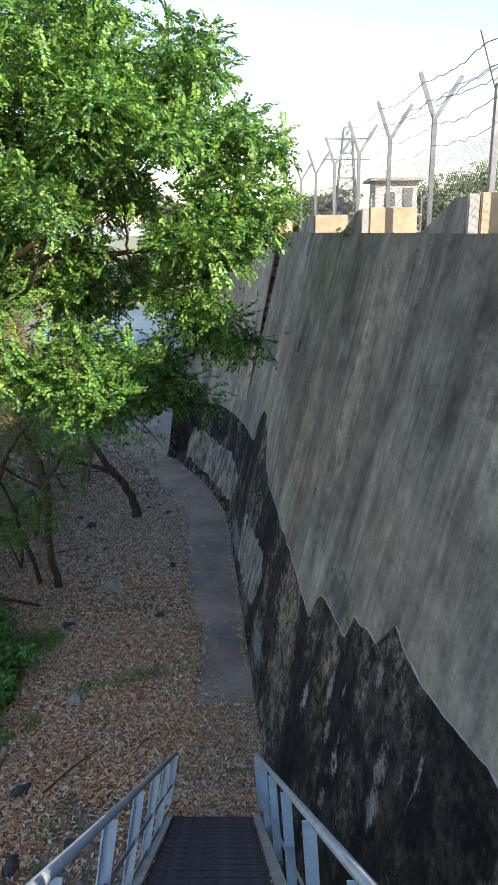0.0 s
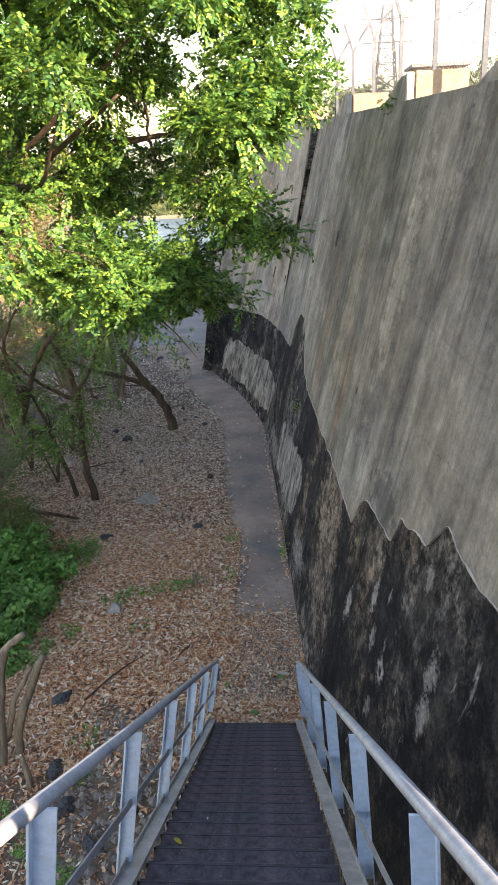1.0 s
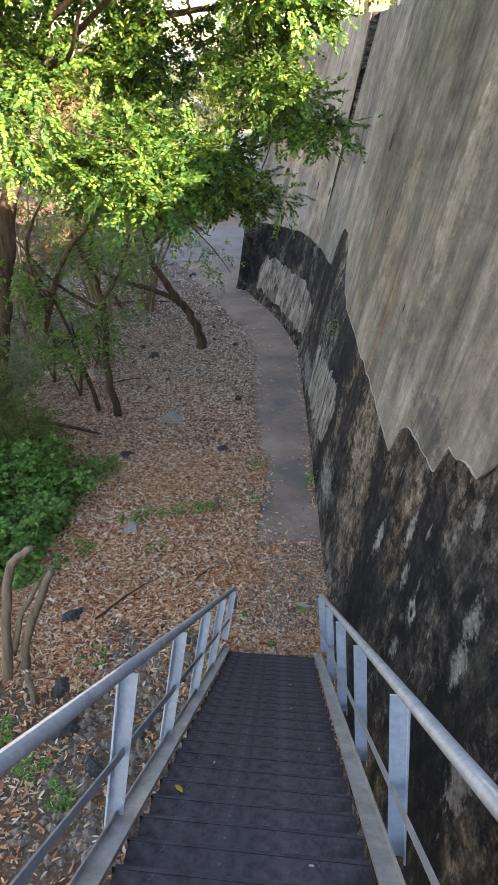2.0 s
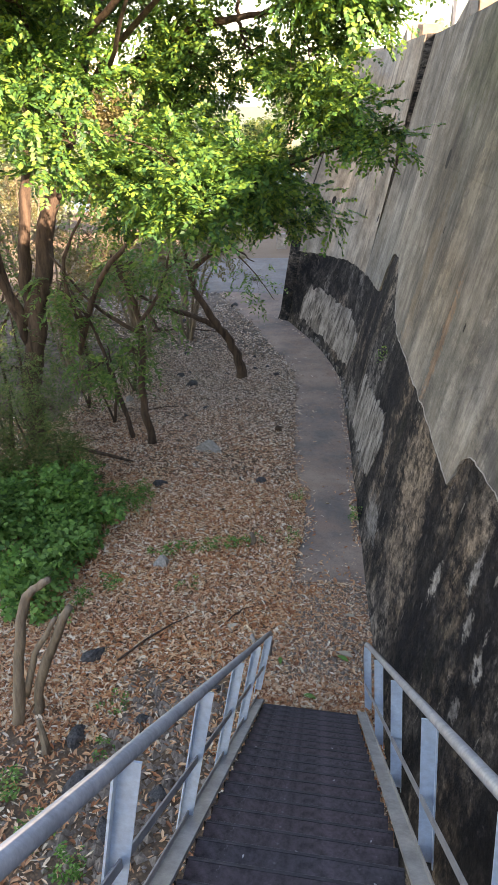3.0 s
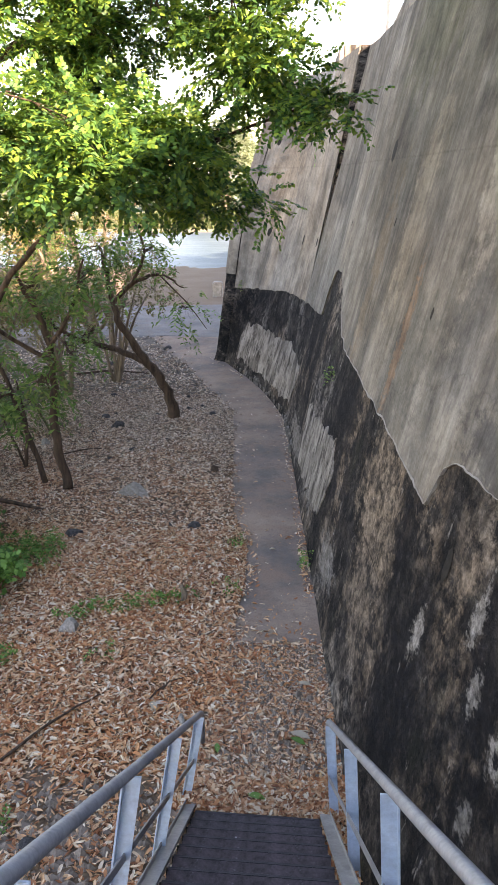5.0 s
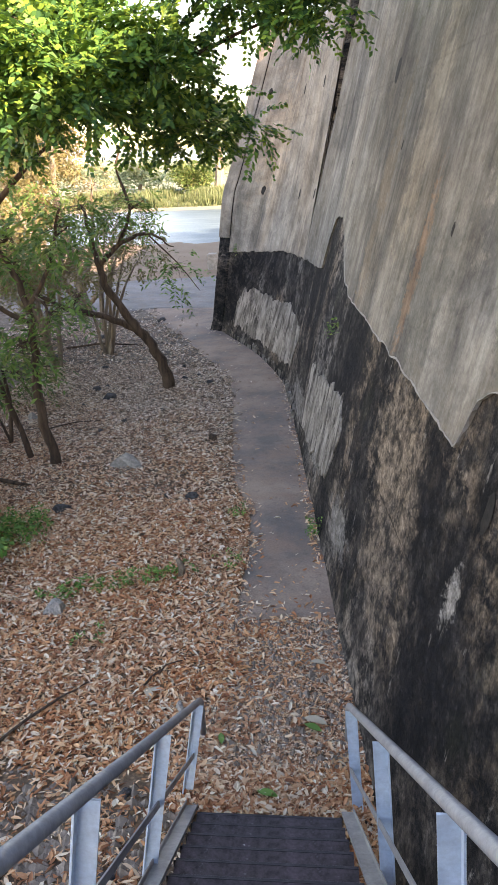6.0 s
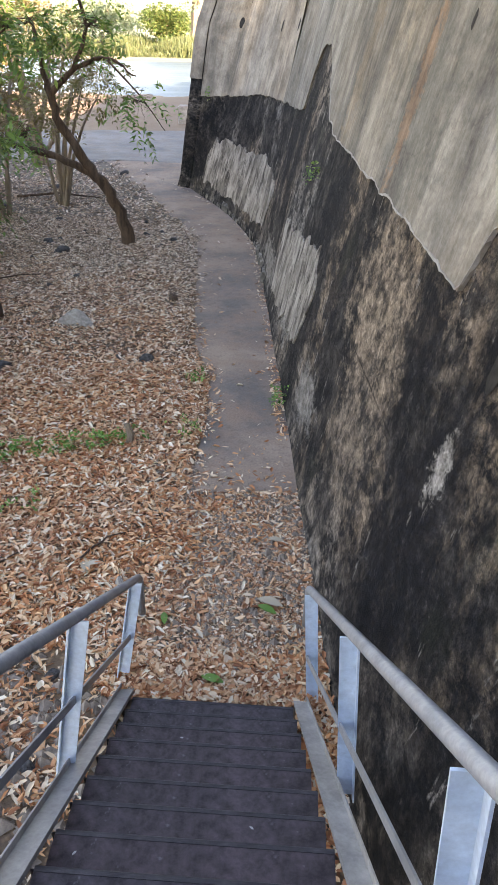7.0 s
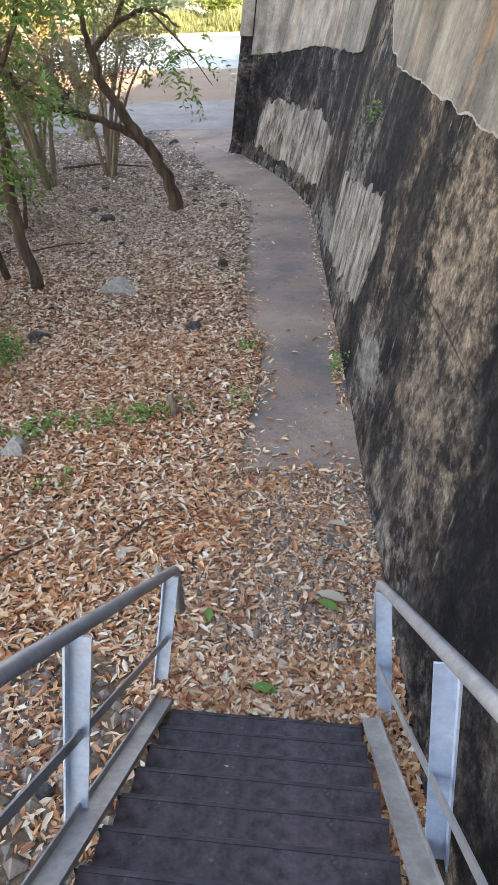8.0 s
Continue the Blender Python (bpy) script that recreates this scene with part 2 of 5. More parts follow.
def simple(name, c1, c2, scale, rough=0.85, metal=0.0, bump=0.3, stretch=(1, 1, 1), spec=0.3, dist=0.01, lo=0.35, hi=0.65):
    m = Mat(name, rough, metal, spec)
    a = m.noise(scale, 6, 0.65, stretch)
    b = m.noise(scale * 7, 5, 0.7, stretch, (3, 5, 7))
    c = m.mix(m.ramp(a, (lo, 0.0), (hi, 1.0)), c1, c2)
    c = m.mix(0.4, c, m.ramp(b, (0.3, 0.55), (0.7, 1.3)), "MULTIPLY")
    m.colour(c)
    if bump:
        m.bump(m.mix(0.5, a, b), bump, dist)
    return m.m


# Tan for the block end faces, with warm sunlight put into the colour.
M_TAN = simple("sunlit_sandy_concrete", (0.37, 0.25, 0.165), (0.46, 0.33, 0.23), 2.0)
M_LEDGE = simple("grey_concrete", (0.22, 0.215, 0.2), (0.38, 0.37, 0.35), 1.5)
M_BARK = simple("brown_bark", (0.05, 0.034, 0.025), (0.15, 0.10, 0.07), 3.0, 0.95, bump=0.8, stretch=(4, 4, 0.6), dist=0.02)
M_BARK_PALE = simple("pale_bark", (0.15, 0.115, 0.085), (0.32, 0.25, 0.18), 3.0, 0.95, bump=0.8, stretch=(4, 4, 0.6), dist=0.02)
M_BARK_WARM = simple("warm_brown_bark", (0.045, 0.03, 0.022), (0.14, 0.095, 0.066), 3.0, 0.95, bump=0.8, stretch=(4, 4, 0.6), dist=0.02)
M_ROCK = simple("dark_basalt", (0.035, 0.036, 0.04), (0.13, 0.125, 0.12), 6.0, 0.9, bump=0.8, dist=0.02)
M_ROCK_PALE = simple("pale_grey_stone", (0.27, 0.248, 0.22), (0.48, 0.44, 0.39), 6.0, 0.9, bump=0.8, dist=0.02)
M_FOOTING = simple("pale_footing_stone", (0.09, 0.082, 0.073), (0.34, 0.315, 0.28), 5.0, 0.95, bump=0.8, dist=0.02)
M_GALV = simple("galvanised_steel", (0.13, 0.138, 0.15), (0.21, 0.218, 0.23), 5.0, 0.5, 0.3, 0.1)
M_WIRE = simple("fence_wire", (0.09, 0.094, 0.1), (0.16, 0.162, 0.165), 5.0, 0.55, 0.3, 0)
M_POST = simple("pale_blue_grey_paint", (0.5, 0.635, 0.77), (0.64, 0.755, 0.86), 4.0, 0.45, 0.0, 0.08, spec=0.5)
M_RAIL = simple("grey_pipe_paint", (0.23, 0.245, 0.265), (0.34, 0.355, 0.375), 7.0, 0.4, 0.15, 0.1, spec=0.5)
M_STRING = simple("worn_grey_steel", (0.25, 0.245, 0.24), (0.42, 0.41, 0.40), 6.0, 0.5, 0.2, 0.15, (1, 0.4, 1), 0.5)
# Near-black that paints the shade inside the weep holes.
M_HOLE = simple("hollow_shade", (0.012, 0.011, 0.01), (0.03, 0.027, 0.024), 9.0)


def tread_material():
    m = Mat("dark_chequer_steel", 0.55, 0.25, 0.4)
    big = m.noise(2.2, 5, 0.6)
    fine = m.noise(60, 4, 0.7)
    rnd = m.random(False)
    c = m.mix(m.ramp(big, (0.35, 0.0), (0.7, 1.0)), (0.028, 0.026, 0.031), (0.08, 0.066, 0.075))
    c = m.mix(m.ramp(rnd, (0.0, 0.0), (1.0, 0.3)), c, (0.09, 0.05, 0.052))
    mo = m.noise(14, 6, 0.75, shift=(1, 4, 2))
    c = m.mix(0.8, c, m.ramp(mo, (0.36, 0.4), (0.64, 1.9)), "MULTIPLY")
    spk = m.noise(24, 3, 0.6, shift=(4, 4, 4))
    c = m.mix(m.ramp(spk, (0.66, 0.0), (0.74, 0.55)), c, (0.2, 0.19, 0.2))
    m.colour(c)
    m.rough(m.ramp(big, (0.3, 0.42), (0.7, 0.7)))
    m.bump(m.mix(0.5, fine, m.cells(55)[0]), 0.4, 0.004)
    return m.m


M_TREAD = tread_material()


def ground_material():
    m = Mat("leafy_earth", 0.95, spec=0.1)
    big = m.noise(0.4, 5, 0.6)
    mid = m.noise(5, 7, 0.75)
    cell = m.cells(26, (1, 1, 1))
    fine = m.noise(60, 4, 0.7)
    earth = m.mix(m.ramp(mid, (0.3, 0.0), (0.7, 1.0)), (0.09, 0.062, 0.045), (0.26, 0.175, 0.115))
    litter = m.mix(m.ramp(cell[0], (0.1, 1.0), (0.5, 0.0)), earth, m.mix(m.ramp(mid, (0.4, 0.0), (0.6, 1.0)), (0.3, 0.16, 0.085), (0.42, 0.28, 0.17)))
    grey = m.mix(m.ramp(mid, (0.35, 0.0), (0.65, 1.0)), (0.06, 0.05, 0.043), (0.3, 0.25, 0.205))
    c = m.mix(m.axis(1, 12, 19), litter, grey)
    c = m.mix(m.ramp(big, (0.4, 0.0), (0.7, 0.4)), c, (0.12, 0.09, 0.07))
    sand = m.mix(m.ramp(big, (0.3, 0.0), (0.7, 1.0)), (0.25, 0.17, 0.115), (0.31, 0.225, 0.16))
    sand = m.mix(m.ramp(mid, (0.3, 0.0), (0.8, 0.4)), sand, (0.2, 0.15, 0.11))
    c = m.mix(m.axis(1, 31, 34.5), c, sand)
    # Far-bank grass tone, paled with the distance haze in its colour.
    c = m.mix(m.axis(1, 82, 88), c, m.mix(m.ramp(big, (0.3, 0.0), (0.7, 1.0)), (0.2, 0.23, 0.16), (0.28, 0.29, 0.2)))
    m.colour(c)
    m.bump(m.mix(0.4, mid, fine), 0.6, 0.03)
    return m.m


def path_material(name, c1, c2, c3, c4):
    m = Mat(name, 0.9, spec=0.2)
    big = m.noise(0.7, 6, 0.65)
    blot = m.noise(2.3, 7, 0.7, shift=(4, 1, 2))
    mid = m.noise(8, 7, 0.75)
    fine = m.noise(55, 5, 0.75)
    c = m.mix(m.ramp(big, (0.38, 0.0), (0.6, 1.0)), c1, c2)
    c = m.mix(m.ramp(blot, (0.45, 0.0), (0.65, 0.8)), c, c3)
    c = m.mix(m.ramp(mid, (0.55, 0.0), (0.7, 0.6)), c, c4)
    c = m.mix(0.7, c, m.ramp(fine, (0.3, 0.6), (0.7, 1.3)), "MULTIPLY")
    m.colour(c)
    m.bump(m.mix(0.5, mid, fine), 0.6, 0.012)
    return m.m


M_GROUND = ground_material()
M_PATH = path_material("dusty_concrete", (0.19, 0.16, 0.142), (0.38, 0.28, 0.215), (0.32, 0.215, 0.16), (0.12, 0.095, 0.08))
M_APRON = path_material("grey_apron_concrete", (0.19, 0.185, 0.18), (0.29, 0.27, 0.25), (0.25, 0.205, 0.17), (0.16, 0.145, 0.13))


def leaf_material(name, *cols, through=0.35, rough=0.5, island=True):
    m = Mat(name, rough, spec=0.35)
    r = m.random(island)
    n = len(cols) - 1
    c = m.ramp(r, *[(i / n, k) for i, k in enumerate(cols)])
    v = m.noise(1.1, 3, 0.5)
    c = m.mix(0.6, c, m.ramp(v, (0.3, 0.65), (0.7, 1.25)), "MULTIPLY")
    m.colour(c)
    m.leafy(c, through)
    return m.m


M_LEAF = leaf_material("fresh_green_leaf", (0.03, 0.098, 0.036), (0.07, 0.188, 0.046), (0.135, 0.275, 0.05), (0.245, 0.36, 0.055), through=0.28)
M_LEAF_DARK = leaf_material("dull_green_leaf", (0.06, 0.11, 0.035), (0.10, 0.165, 0.045), (0.15, 0.21, 0.06), (0.23, 0.23, 0.09))
M_LEAF_MID = leaf_material("drooping_green_leaf", (0.06, 0.14, 0.035), (0.10, 0.21, 0.05), (0.16, 0.28, 0.065), (0.25, 0.32, 0.09))
M_LEAF_DRY = leaf_material("dry_yellow_leaf", (0.17, 0.14, 0.055), (0.25, 0.2, 0.09), (0.16, 0.165, 0.05), (0.27, 0.21, 0.12))
M_HERB = leaf_material("herb_leaf", (0.045, 0.14, 0.03), (0.10, 0.26, 0.055), (0.17, 0.36, 0.085), (0.24, 0.44, 0.11))
# Distance haze is put into these pale greyed greens; no mist is rendered.
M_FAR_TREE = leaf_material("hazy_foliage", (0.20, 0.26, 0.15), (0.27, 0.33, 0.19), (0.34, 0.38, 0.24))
M_REED = leaf_material("river_grass", (0.09, 0.125, 0.045), (0.13, 0.165, 0.065), (0.18, 0.19, 0.09))
M_YELLOW = leaf_material("yellow_leaf", (0.62, 0.46, 0.03), (0.66, 0.5, 0.05))


def litter_material(name="dry_leaf_litter", near=11, far=19):
    m = Mat(name, 0.75, spec=0.2)
    r = m.random()
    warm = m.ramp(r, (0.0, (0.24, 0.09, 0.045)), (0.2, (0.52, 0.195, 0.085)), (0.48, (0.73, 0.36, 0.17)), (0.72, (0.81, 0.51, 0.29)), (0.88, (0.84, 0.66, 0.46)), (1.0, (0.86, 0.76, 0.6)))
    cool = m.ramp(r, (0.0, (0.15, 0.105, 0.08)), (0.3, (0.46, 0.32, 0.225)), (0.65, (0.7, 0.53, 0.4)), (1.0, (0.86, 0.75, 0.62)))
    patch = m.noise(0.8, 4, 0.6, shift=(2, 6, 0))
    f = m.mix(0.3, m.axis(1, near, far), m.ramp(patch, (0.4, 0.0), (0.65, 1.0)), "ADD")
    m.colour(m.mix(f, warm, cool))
    return m.m


M_LITTER = litter_material()
M_CRUMB = litter_material("crumbled_leaf", 5, 26)
M_GRAVEL = simple("grey_gravel", (0.14, 0.11, 0.088), (0.36, 0.29, 0.235), 9.0, bump=0)


def water_material():
    m = Mat("river_water", 0.38, spec=0.25)
    n = m.noise(0.5, 6, 0.7, (0.35, 1.6, 1))
    m.colour(m.mix(m.ramp(n, (0.45, 0.0), (0.75, 1.0)), (0.075, 0.115, 0.13), (0.17, 0.215, 0.23)))
    m.bump(m.noise(2.5, 5, 0.7, (0.5, 2, 1)), 0.35, 0.06)
    return m.m


M_WATER = water_material()
# Hills take their distance haze from this pale blue colour alone.
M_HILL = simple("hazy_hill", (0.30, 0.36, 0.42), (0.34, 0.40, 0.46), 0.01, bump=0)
M_WALLPAINT = simple("pale_cabin_wall", (0.48, 0.45, 0.42), (0.58, 0.55, 0.52), 2.0)
M_ROOF = simple("grey_sheet_roof", (0.3, 0.29, 0.28), (0.4, 0.38, 0.36), 2.0)
M_GLASS = simple("dark_window", (0.12, 0.13, 0.14), (0.18, 0.19, 0.2), 2.0, 0.15, bump=0)


# ---- building helpers ----
def mesh_of(name, verts, faces, mat, smooth=False):
    me = bpy.data.meshes.new(name)
    me.from_pydata([tuple(map(float, v)) for v in verts] if not isinstance(verts, np.ndarray) else verts.tolist(), [], faces if isinstance(faces, list) else faces.tolist())
    me.materials.append(mat)
    if smooth:
        me.shade_smooth()
    return me


def solid(name, verts, faces, mat, parent=None, label="", smooth=False):
    ob = new(name, mesh_of(name, verts, faces, mat, smooth))
    if parent:
        ob.parent = parent
    return tagged(ob, label)


def part(name, bm, mat, parent=None, label="", smooth=False):
    me = bpy.data.meshes.new(name)
    bmesh.ops.recalc_face_normals(bm, faces=bm.faces)
    bm.to_mesh(me)
    bm.free()
    me.materials.append(mat)
    if smooth:
        me.shade_smooth()
    ob = new(name, me)
    if parent:
        ob.parent = parent
    return tagged(ob, label)


def box(bm, lo, hi, bevel=0.0, m=None):
    geo = bmesh.ops.create_cube(bm, size=1.0)["verts"]
    for v in geo:
        v.co = Vector([(a + b) / 2 + c * (b - a) for a, b, c in zip(lo, hi, v.co)])
    if bevel:
        es = list({e for v in geo for e in v.link_edges})
        r = bmesh.ops.bevel(bm, geom=es, offset=bevel, segments=2, affect="EDGES")
        geo = list({v for f in r["faces"] for v in f.verts} | {v for v in geo if v.is_valid})
    if m is not None:
        for v in geo:
            v.co = m @ v.co
    return geo


def tubes(lines, sides=7):
    """Verts and faces of tubes along lines; a line is a list of (point, radius)."""
    V, F = [], []
    for line in lines:
        pts = [Vector(p) for p, r in line]
        side = None
        start = len(V)
        for i, (p, r) in enumerate(line):
            d = (pts[min(i + 1, len(pts) - 1)] - pts[max(i - 1, 0)])
            d = d.normalized() if d.length > 1e-6 else Vector((0, 0, 1))
            if side is None:
                side = d.orthogonal().normalized()
            side = (side - d * side.dot(d)).normalized()
            up = d.cross(side)
            for k in range(sides):
                a = 2 * math.pi * k / sides
                V.append(pts[i] + (side * math.cos(a) + up * math.sin(a)) * r)
        for i in range(len(line) - 1):
            for k in range(sides):
                a, b = start + i * sides + k, start + i * sides + (k + 1) % sides
                F.append((a, b, b + sides, a + sides))
        F.append(tuple(start + k for k in reversed(range(sides))))
        F.append(tuple(start + (len(line) - 1) * sides + k for k in range(sides)))
    return V, F


def bent(points, radii, rnd, steps=6, wobble=0.05):
    """A smooth line through points with radii, with a slight natural wobble."""
    P = [Vector(p) for p in points]
    out = []
    for i in range(len(P) - 1):
        a, b, c, d = P[max(i - 1, 0)], P[i], P[i + 1], P[min(i + 2, len(P) - 1)]
        for s in range(steps + (i == len(P) - 2)):
            t = s / steps
            q = 0.5 * ((2 * b) + (c - a) * t + (2 * a - 5 * b + 4 * c - d) * t * t + (3 * b - a - 3 * c + d) * t ** 3)
            r = radii[i] + (radii[i + 1] - radii[i]) * t
            k = wobble * (0 if (i == 0 and s == 0) else 1)
            q = q + Vector((rnd.uniform(-k, k), rnd.uniform(-k, k), rnd.uniform(-k, k) * 0.6))
            out.append((q, r * rnd.uniform(0.92, 1.1)))
    return out


# ---- the dam wall ----
WALL_TOP, JOINT, WALL_END, WALL_START = 7.2, 19.3, 24.2, -6.0


def wall_x(y, z, far=None):
    """The wall's battered face; past the bend it swings out over the path."""
    far = y > JOINT if far is None else far
    x = 1.117 - 0.0959 * y + 0.2271 * z
    u = y - 18.5
    if u > 0:
        k = 1.0 - 0.05 * z if z < 3.4 else 0.83 - 0.105 * (z - 3.4)
        x -= (0.10 * u + 0.028 * u * u) * k + 0.6 * max(0, u - 4.8) * min(1, max(0, z / 3.4))
    if far:
        x -= 0.2 * max(0, (z - 3.8) / 3.4)
    x += 0.012 * noise.noise((y * 1.1, z * 1.1, 3)) + 0.02 * noise.noise((y * 0.35, z * 0.35, 8))
    return x


def slab(name, ys, low, high, out, thick, mat, far, parent=None, rows=14, label=""):
    """A sheet on the wall's face between two heights that may vary along it, out metres proud, thick deep."""
    V, F = [], []
    n = rows + 1
    for y in ys:
        lo, hi = low(y), high(y)
        for j in range(n):
            z = lo + (hi - lo) * j / rows
            V.append((wall_x(y, z, far) - out, y, z))
        V.append((wall_x(y, lo, far) - out + thick, y, lo + 0.01))
        V.append((wall_x(y, hi, far) - out + thick, y, hi))
    m = n + 2
    for i in range(len(ys) - 1):
        a, b = i * m, (i + 1) * m
        for j in range(rows):
            F.append((a + j, a + j + 1, b + j + 1, b + j))
        F.append((a, b, b + n, a + n))
        F.append((a + rows, a + n + 1, b + n + 1, b + rows))
    for i in (0, (len(ys) - 1) * m):
        F.append((*[i + j for j in range(n)], i + n + 1, i + n))
    return solid(name, V, F, mat, parent, label, smooth=False)


def span(a, b, step):
    n = max(1, round((b - a) / step))
    return [a + (b - a) * i / n for i in range(n + 1)]


wall_near = slab("wall_near", span(WALL_START, JOINT, 0.3), lambda y: -0.7, lambda y: WALL_TOP, 0, 2.2, M_BASE, False, rows=20)
wall_far = slab("wall_far", span(JOINT, WALL_END, 0.2), lambda y: -0.9, lambda y: WALL_TOP, 0, 2.2, M_BASE, True, rows=20)
tagged(wall_near, "tall battered concrete dam wall, black-stained below grey render", "wall", kind="structure")
tagged(wall_far, "far bay of the dam wall bending over the path", "wall", kind="structure")

# Lower edge of the grey render coat along the wall: (y, z).
COAT_EDGE = [(-6.0, 4.5), (2.0, 4.2), (3.65, 4.0), (4.1, 3.95), (4.5, 3.88), (5.0, 3.79), (5.4, 3.8), (5.85, 3.85), (6.0, 3.68), (6.15, 3.48),
             (6.6, 3.41), (6.95, 3.32), (7.06, 2.99), (7.7, 2.97), (8.2, 2.91), (8.4, 2.78), (8.54, 2.41), (9.0, 2.44), (9.7, 2.46), (10.6, 2.47),
             (11.5, 2.48), (12.6, 2.49), (13.7, 2.5), (14.3, 2.63), (15.1, 3.05), (15.7, 3.32), (16.4, 3.3), (16.75, 2.9), (16.95, 2.4), (17.5, 2.34),
             (18.5, 2.29), (19.7, 2.27), (21.2, 2.22), (23.0, 2.0), (24.4, 1.86)]


def coat_edge(y):
    for (a, p), (b, q) in zip(COAT_EDGE, COAT_EDGE[1:]):
        if y <= b:
            z = p + (q - p) * (y - a) / (b - a)
            break
    else:
        z = COAT_EDGE[-1][1]
    return z + 0.045 * noise.noise((y * 3.2, 1, 1)) + 0.014 * noise.noise((y * 13, 5, 1))


slab("render_coat", span(WALL_START, JOINT, 0.045), coat_edge, lambda y: WALL_TOP, 0.03, 0.05, M_COAT, False, wall_near, label="streaked grey cement render with a ragged lower edge")
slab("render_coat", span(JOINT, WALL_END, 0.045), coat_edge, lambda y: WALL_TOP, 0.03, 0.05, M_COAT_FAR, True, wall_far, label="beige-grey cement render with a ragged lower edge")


# Sky light caught by the broken render edge, painted as a pale strip.
M_RIM = simple("skylit_broken_edge", (0.26, 0.245, 0.22), (0.4, 0.38, 0.35), 6.0)
slab("broken_edge", span(2.0, 15.0, 0.045), lambda y: coat_edge(y) - 0.004, lambda y: coat_edge(y) + max(-0.003, 0.006 + 0.03 * noise.noise((y * 2.6, 0, 7))), 0.036, 0.03, M_RIM, False, wall_near, 1, "broken edge of the render, paled with painted sky light")


def patch_line(*pts):
    def f(y):
        for (a, p), (b, q) in zip(pts, pts[1:]):
            if y <= b:
                return p + (q - p) * max(0, (y - a)) / (b - a) + 0.12 * noise.noise((y * 2.4, 4, p * 3)) + 0.07 * noise.noise((y * 8, 4, q * 5)) + 0.04 * noise.noise((y * 19, 2, q * 5))
        return pts[-1][1]
    return f


slab("pale_patch", span(12.2, 15.6, 0.045), patch_line((12.2, 1.15), (12.5, 0.45), (13.4, 0.33), (14.6, 0.16), (15.3, 0.16), (15.6, 0.95)),
     patch_line((12.2, 1.22), (12.55, 1.48), (13.5, 1.32), (15.0, 1.12), (15.6, 1.02)), 0.018, 0.03, M_PATCH, False, wall_near, 6, "pale lime-streaked patch")
slab("pale_patch", span(18.2, JOINT - 0.01, 0.045), patch_line((18.2, 0.8), (18.5, 0.25), (19.3, 0.12)), patch_line((18.2, 0.85), (18.5, 1.0), (18.9, 1.2), (19.3, 1.24)), 0.018, 0.03, M_PATCH, False, wall_near, 6, "pale lime-streaked patch")
slab("pale_patch", span(JOINT + 0.01, 23.5, 0.045), patch_line((19.3, 0.1), (20.4, 0.06), (22.8, 0.04), (23.5, 0.1)), patch_line((19.3, 1.24), (19.7, 1.27), (21.4, 1.13), (23.3, 1.06), (23.5, 0.6)), 0.018, 0.03, M_PATCH, True, wall_far, 6, "pale lime-streaked patch")

# The wall's end turns away as a narrow return.
_V, _F = [], []
_zs = span(-0.9, WALL_TOP, 0.3)
for z in _zs:
    x0 = wall_x(WALL_END, z, True)
    _V += [(x0 - 0.028, WALL_END - 0.02, z), (x0 - 0.32, WALL_END + 0.2, z), (x0 - 0.25, WALL_END + 0.6, z), (x0 + 2.2, WALL_END + 3.4, z), (x0 + 2.2, WALL_END - 0.02, z)]
for i in range(len(_zs) - 1):
    for k in range(5):
        a, b = i * 5 + k, i * 5 + (k + 1) % 5
        _F.append((a, b, b + 5, a + 5))
_F += [tuple(range(5)), tuple((len(_zs) - 1) * 5 + k for k in range(5))]
wall_return = solid("wall_return", _V, _F, M_BASE)
tagged(wall_return, "narrow return face at the end of the dam wall", "wall", kind="structure")
_V, _F = [], []
_zs = span(2.25, WALL_TOP, 0.3)
for z in _zs:
    x0 = wall_x(WALL_END, z, True)
    _V += [(x0 - 0.036, WALL_END - 0.045, z), (x0 - 0.35, WALL_END + 0.19, z), (x0 - 0.28, WALL_END + 0.62, z), (x0 - 0.2, WALL_END + 0.6, z), (x0 - 0.02, WALL_END + 0.05, z)]
for i in range(len(_zs) - 1):
    for k in range(5):
        a, b = i * 5 + k, i * 5 + (k + 1) % 5
        _F.append((a, b, b + 5, a + 5))
_F += [tuple(range(5)), tuple((len(_zs) - 1) * 5 + k for k in range(5))]
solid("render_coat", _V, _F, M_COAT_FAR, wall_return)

# Broken footing stones along the far wall's foot.
rnd = random.Random(44)
y = 16.6
while y < 23.6:
    w, h = rnd.uniform(0.12, 0.3), rnd.uniform(0.1, 0.22)
    z = -0.115 - 0.012 * min(max(y - 9, 0), 17)
    bm = bmesh.new()
    box(bm, (-rnd.uniform(0.03, 0.07), -w / 2, -0.3), (0.12, w / 2, h), 0.025, Matrix.Rotation(rnd.uniform(-0.12, 0.12), 4, "Z") @ Matrix.Rotation(rnd.uniform(-0.1, 0.1), 4, "X"))
    for v in bm.verts:
        v.co += Vector((rnd.uniform(-0.02, 0.02), rnd.uniform(-0.02, 0.02), rnd.uniform(-0.02, 0.02)))
    stone = part("footing_stone", bm, M_FOOTING, wall_far if y > JOINT else wall_near)
    stone.matrix_basis = Matrix.Translation((wall_x(y, 0.0), y, z))
    y += w * rnd.uniform(0.9, 1.25)

# Crest behind the wall's top edge.
crest = slab("dam_crest", span(WALL_START, WALL_END, 1.5), lambda y: WALL_TOP - 0.3, lambda y: WALL_TOP - 0.06, -2.15, 70, M_LEDGE, True, rows=1)
tagged(crest, "flat concrete top of the dam", "dam crest", kind="structure")


